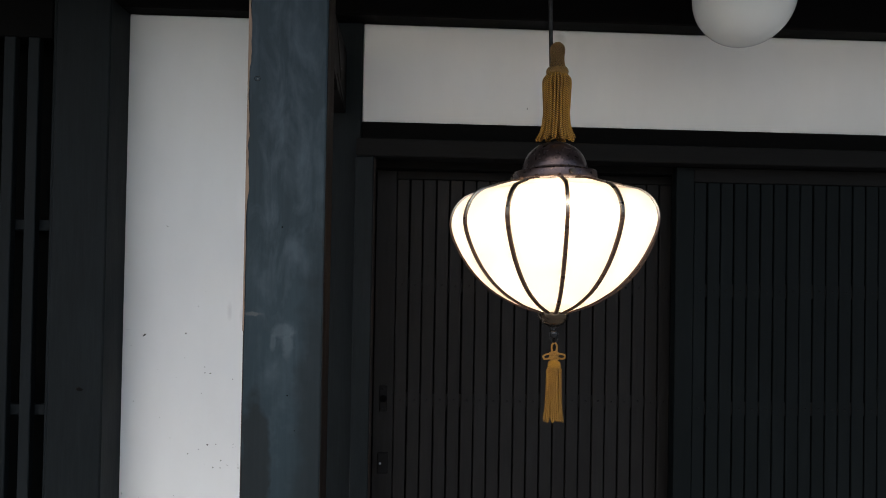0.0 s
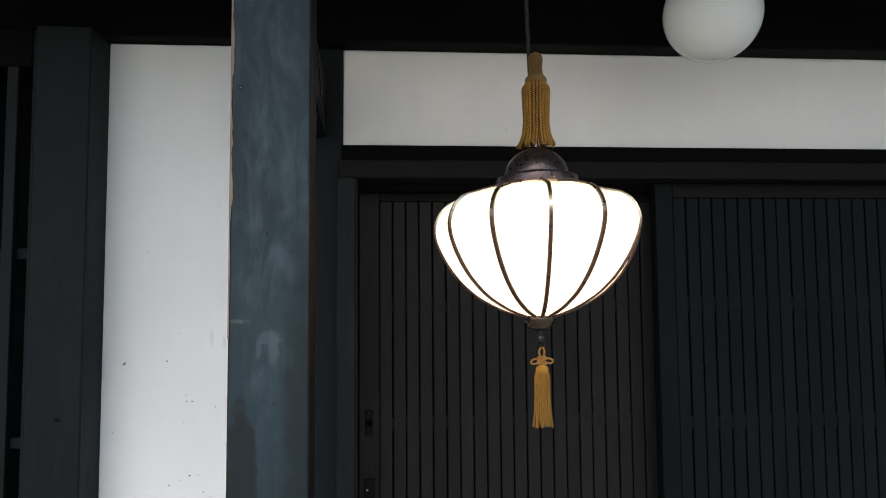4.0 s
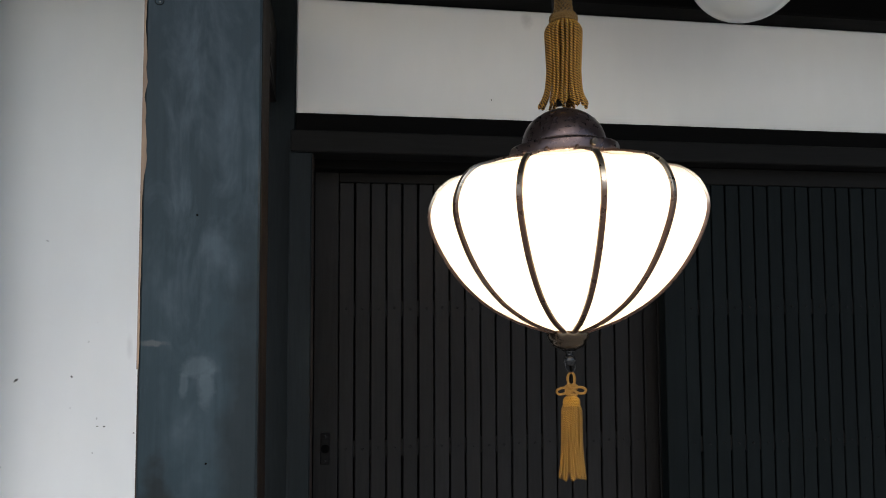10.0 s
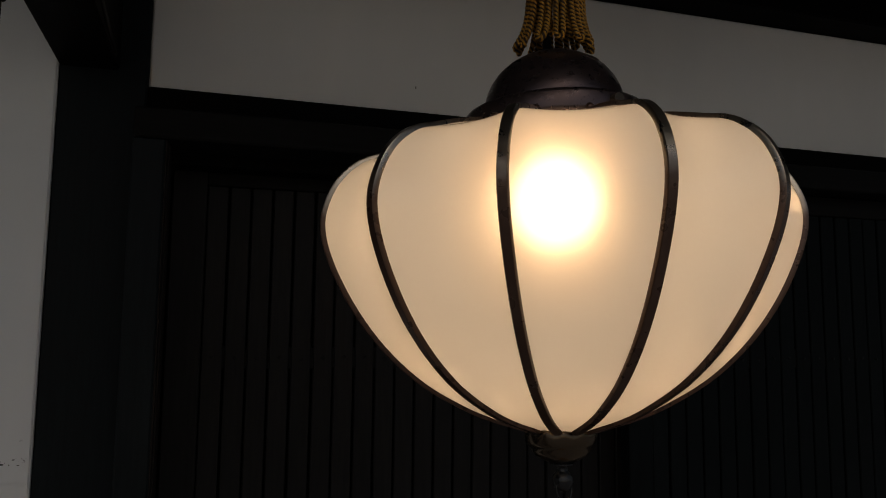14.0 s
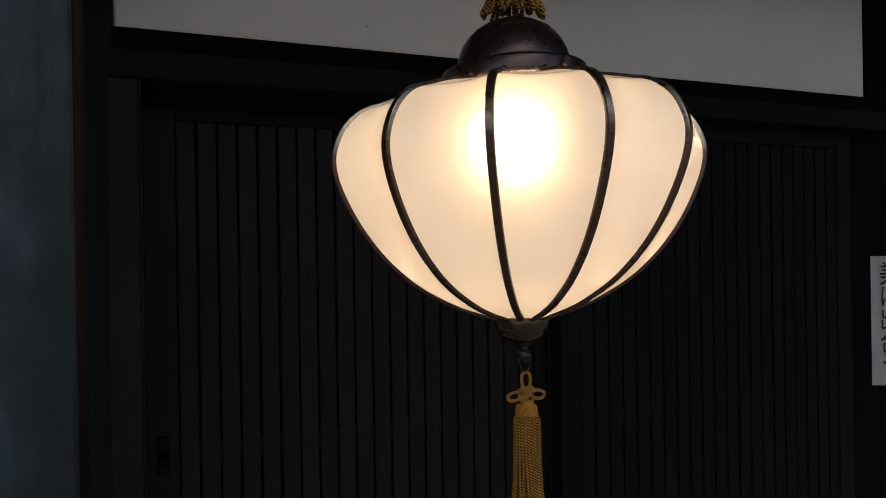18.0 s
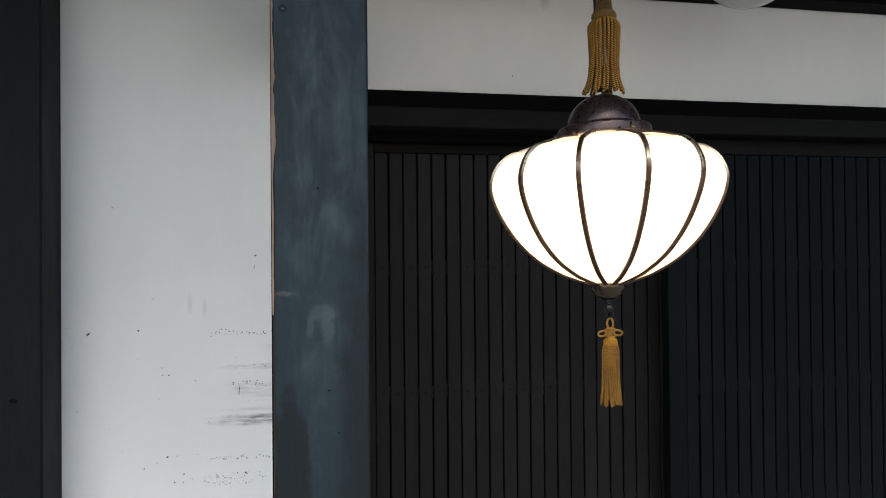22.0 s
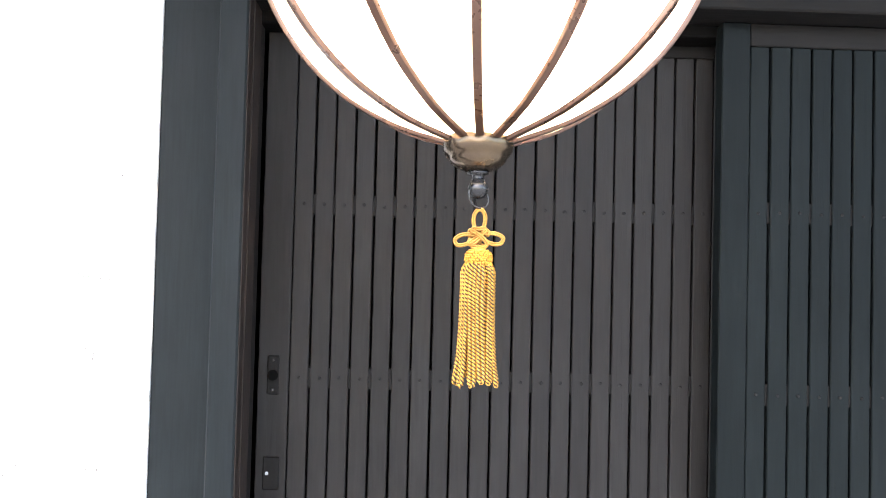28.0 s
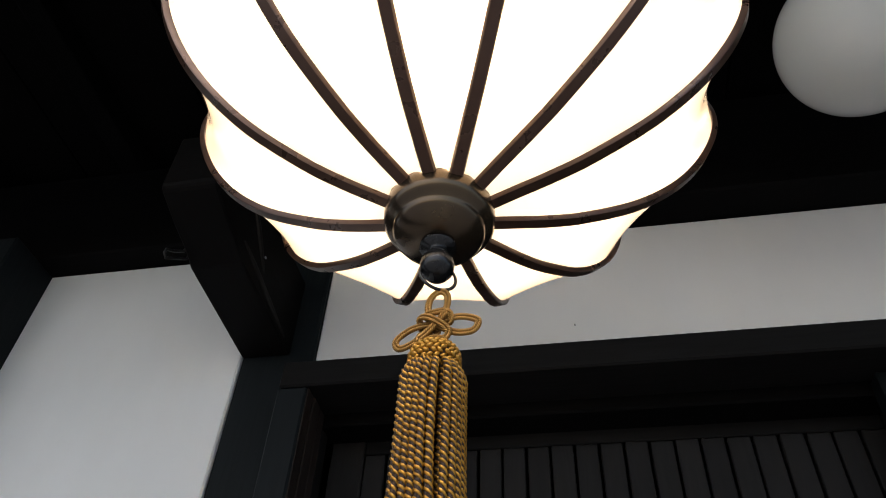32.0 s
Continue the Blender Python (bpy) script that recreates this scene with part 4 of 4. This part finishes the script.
def woven(centre, prof, cols, long, thick, tilt, seed=1):
    """A woven cover: plump slanting stitches in rows over a round core, prof of (r, z)."""
    rng = random.Random(seed)
    b = bmesh.new()
    bmesh.ops.create_uvsphere(b, u_segments=7, v_segments=5, radius=1)
    unit = [v.co.copy() for v in b.verts]
    idx = [[v.index for v in f.verts] for f in b.faces]
    b.free()
    V, F = [], []
    for i, (r, z) in enumerate(prof):
        for k in range(cols):
            a = 2 * math.pi * (k + 0.5 * (i % 2)) / cols + rng.uniform(-0.03, 0.03)
            m = Matrix.Rotation(a, 4, "Z") @ Matrix.Translation((r, 0, 0)) @ Matrix.Rotation((tilt if i % 2 else -tilt) + rng.uniform(-0.15, 0.15), 4, "X")
            base = len(V)
            for u in unit:
                p = m @ Vector((u.x * thick, u.y * long, u.z * thick))
                V.append((centre[0] + p.x, centre[1] + p.y, z + p.z))
            F += [tuple(q + base for q in face) for face in idx]
    n = 20
    base = len(V)
    for r, z in prof:
        V += [(centre[0] + (r - thick * 0.4) * math.cos(2 * math.pi * k / n), centre[1] + (r - thick * 0.4) * math.sin(2 * math.pi * k / n), z) for k in range(n)]
    for i in range(len(prof) - 1):
        for k in range(n):
            F.append((base + i * n + k, base + i * n + (k + 1) % n, base + (i + 1) * n + (k + 1) % n, base + (i + 1) * n + k))
    return V, F, n * (len(prof) - 1)


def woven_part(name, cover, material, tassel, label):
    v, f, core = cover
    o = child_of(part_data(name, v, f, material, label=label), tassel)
    # The core's dark colour paints shade into the gaps between stitches.
    o.data.materials.append(M_GROOVE_SHADE)
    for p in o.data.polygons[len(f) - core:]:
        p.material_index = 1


# lower tassel with its flower knot
low_t = make_tassel("hanging_tassel", HANG, 1.3706, 1.2855, [(0, 0.0095), (0.04, 0.0118), (0.5, 0.0122), (0.8, 0.0132), (1, 0.0148)], 0.00186, 11, 0.0056,
                    "golden silk cord tassel with a flower knot under the lantern", (-0.004, 0.0025), 3)
woven_part("woven_head", woven(HANG, [(r, z + 0.0012) for r, z in ((0.0080, 1.3695), (0.0096, 1.3714), (0.0102, 1.3733), (0.0102, 1.3752), (0.0099, 1.3771), (0.0090, 1.3788), (0.0072, 1.3802), (0.0045, 1.3812))], 22, 0.0017, 0.0010, 0.6), M_GOLD, low_t, "woven golden tassel head")
KZ = 1.3918
KA = radians(-12)
knot_dir, knot_out = np.array([math.cos(KA), math.sin(KA), 0]), np.array([math.sin(KA), -math.cos(KA), 0])


def knot_path(rows):
    return [np.array([HANG[0], HANG[1], KZ]) + knot_dir * u + knot_out * d + np.array([0, 0, w]) for u, w, d in rows]


def knotted(rows, name, label=""):
    """A doubled cord laid along a closed loop."""
    p = resample(smooth_path(knot_path(rows), True, 8), 0.0006, True)
    t = frames_along(p, True)[0]
    side = np.cross(t, knot_out)
    side /= np.maximum(np.linalg.norm(side, axis=1, keepdims=True), 1e-6)
    V, F, base = [], [], 0
    for s in (-1, 1):
        v, f = rope(p + side * s * 0.00078, 0.00092, 0.0030, 3, 5, True)
        V.append(v)
        F += [tuple(k + base for k in face) for face in f]
        base += len(v)
    child_of(part_data(name, np.vstack(V), F, M_TAN, label=label), low_t)


knotted([(0.000, -0.004, 0.001), (-0.0026, 0.004, 0.001), (-0.0046, 0.013, 0), (-0.0034, 0.0190, -0.0005), (0.0, 0.0216, -0.001), (0.0034, 0.0190, -0.0005), (0.0044, 0.013, 0), (0.0024, 0.004, 0.001)], "top_loop")
knotted([(0.000, 0.001, 0.002), (-0.007, 0.0022, 0.0016), (-0.0135, 0.0016, 0.0006), (-0.0186, -0.0018, 0), (-0.0165, -0.0060, 0), (-0.0095, -0.0052, 0.001), (-0.003, -0.0012, 0.002)], "side_loop")
knotted([(0.000, 0.001, 0.002), (0.0068, 0.0032, 0.0016), (0.0132, 0.0030, 0.0006), (0.0184, 0.0000, 0), (0.0162, -0.0044, 0), (0.0094, -0.0044, 0.001), (0.003, -0.0010, 0.002)], "side_loop")
knotted([(-0.0066, 0.0052, 0.003), (0.0, 0.0022, 0.0050), (0.0066, -0.0042, 0.003), (0.003, -0.008, 0.0015), (0.0, -0.0042, -0.002), (-0.006, 0.0, -0.002)], "knot_cord")
knotted([(-0.0064, -0.0056, 0.003), (-0.0010, -0.0026, 0.0040), (0.0058, 0.0054, 0.0034), (0.0065, 0.0015, 0.001), (0.0, 0.0056, -0.003), (-0.0065, 0.001, -0.001)], "knot_cord")
knotted([(-0.0042, 0.0068, 0.0020), (0.0, 0.0064, 0.0036), (0.0046, 0.0070, 0.0020), (0.0, 0.0040, -0.003)], "knot_cord")
knotted([(-0.0046, -0.0076, 0.0020), (0.0, -0.0070, 0.0036), (0.0048, -0.0078, 0.0020), (0.0, -0.0050, -0.003)], "knot_cord")

# upper tassel round the cable
UP = (0.2163, 1.2370)
up_t = make_tassel("cable_tassel", UP, 1.8760, 1.7680, [(0, 0.0175), (0.03, 0.0222), (0.10, 0.0236), (0.30, 0.0226), (0.58, 0.0210), (0.80, 0.0225), (0.92, 0.0255), (1, 0.0292)], 0.00250, 12, 0.0073,
                   "golden silk cord tassel round the lantern's cable", (-0.003, 0.004), 8)
woven_part("woven_band", woven(UP, [(0.0150, 1.8780), (0.0172, 1.8803), (0.0180, 1.8830), (0.0176, 1.8857), (0.0160, 1.8881)], 24, 0.0034, 0.0018, 0.55, 2), M_DULL, up_t, "plaited band of the tassel head")
neck = [(0.0138, 1.8870), (0.0126, 1.8905), (0.0118, 1.8940), (0.0113, 1.8975), (0.0110, 1.9010), (0.0110, 1.9045), (0.0112, 1.9080), (0.0118, 1.9115), (0.0122, 1.9150), (0.0120, 1.9185), (0.0114, 1.9220), (0.0100, 1.9250), (0.0075, 1.9275), (0.0050, 1.9290)]
woven_part("woven_neck", woven(UP, [(r, z + 0.0035) for r, z in neck], 15, 0.0026, 0.0013, 0.7, 4), M_DULL, up_t, "woven golden tassel head")

# ---- globe lamp ----
globe = thing("globe_lamp", (0.7232, 1.6093, 2.1696), "unlit white milk glass globe lamp under the eave", "ceiling lamp")
b = bmesh.new()
bmesh.ops.create_uvsphere(b, u_segments=64, v_segments=40, radius=0.1136)
part("glass_globe", b, M_GLOBE, globe, "white milk glass globe", True)
part("fitter", lathe([(0.05, 0.099), (0.055, 0.103), (0.055, 0.135), (0.03, 0.150), (0.012, 0.155)], (0, 0, 0), 40), M_BRONZE, globe, "dark metal fitter", True)
v, f = tube([(0, 0, 0.15), (0, 0, 0.2), (0, 0, 0.352)], 0.008, 12)
part_data("stem", v, f, M_BRONZE, globe)

# ---- notices on the far door post ----
notice = thing("paper_notice", (1.76, 1.955, 1.33), "white paper notice with black brush lettering on the door post", "notice")
bm = bmesh.new()
cols, rows_n = 8, 14
grid = [[bm.verts.new((1.676 + 0.140 * i / cols, 1.9520 - 0.0015 * math.sin(3.1 * i / cols) - (0.006 * (i / cols) * max(0, 0.25 - j / rows_n)), 1.149 + 0.346 * j / rows_n - 0.012 * (i / cols) * (1 - j / rows_n))) for j in range(rows_n + 1)] for i in range(cols + 1)]
for i in range(cols):
    for j in range(rows_n):
        bm.faces.new((grid[i][j], grid[i + 1][j], grid[i + 1][j + 1], grid[i][j + 1]))
bmesh.ops.solidify(bm, geom=bm.faces[:], thickness=0.0006)
child_of(part("sheet", bm, M_PAPER), notice)
for i, ch in enumerate("美に出合う"):
    cu = bpy.data.curves.new("letter", "FONT")
    cu.offset = 0.0004
    cu.body, cu.size, cu.extrude, cu.align_x = ch, 0.066, 0.0002, "CENTER"
    ob = bpy.data.objects.new("letter", cu)
    scene.collection.objects.link(ob)
    bpy.context.view_layer.update()
    me = bpy.data.meshes.new_from_object(ob.evaluated_get(bpy.context.evaluated_depsgraph_get()))
    bpy.data.objects.remove(ob)
    me.materials.clear()
    me.materials.append(M_INK)
    let = new("letter", me)
    let.matrix_world = pose(1.738, 1.9485, 1.423 - i * 0.0615, 90, 0, 0)
    child_of(let, notice)
board = thing("red_sign", (1.82, 1.955, 1.64), "small red and grey enamel sign on the door post", "sign")
child_of(part("plate", boxed(1.753, 1.90, 1.955, 1.961, 1.648, 1.694, 0.001), M_RED, label="red enamel plate"), board)
child_of(part("strip", boxed(1.753, 1.90, 1.955, 1.961, 1.620, 1.6475, 0.001), M_STRIP, label="dark grey lower strip"), board)
child_of(part("bar", boxed(1.775, 1.89, 1.9535, 1.955, 1.628, 1.640, 0.0004), M_STRIP, label="dark bar of unreadable writing"), board)
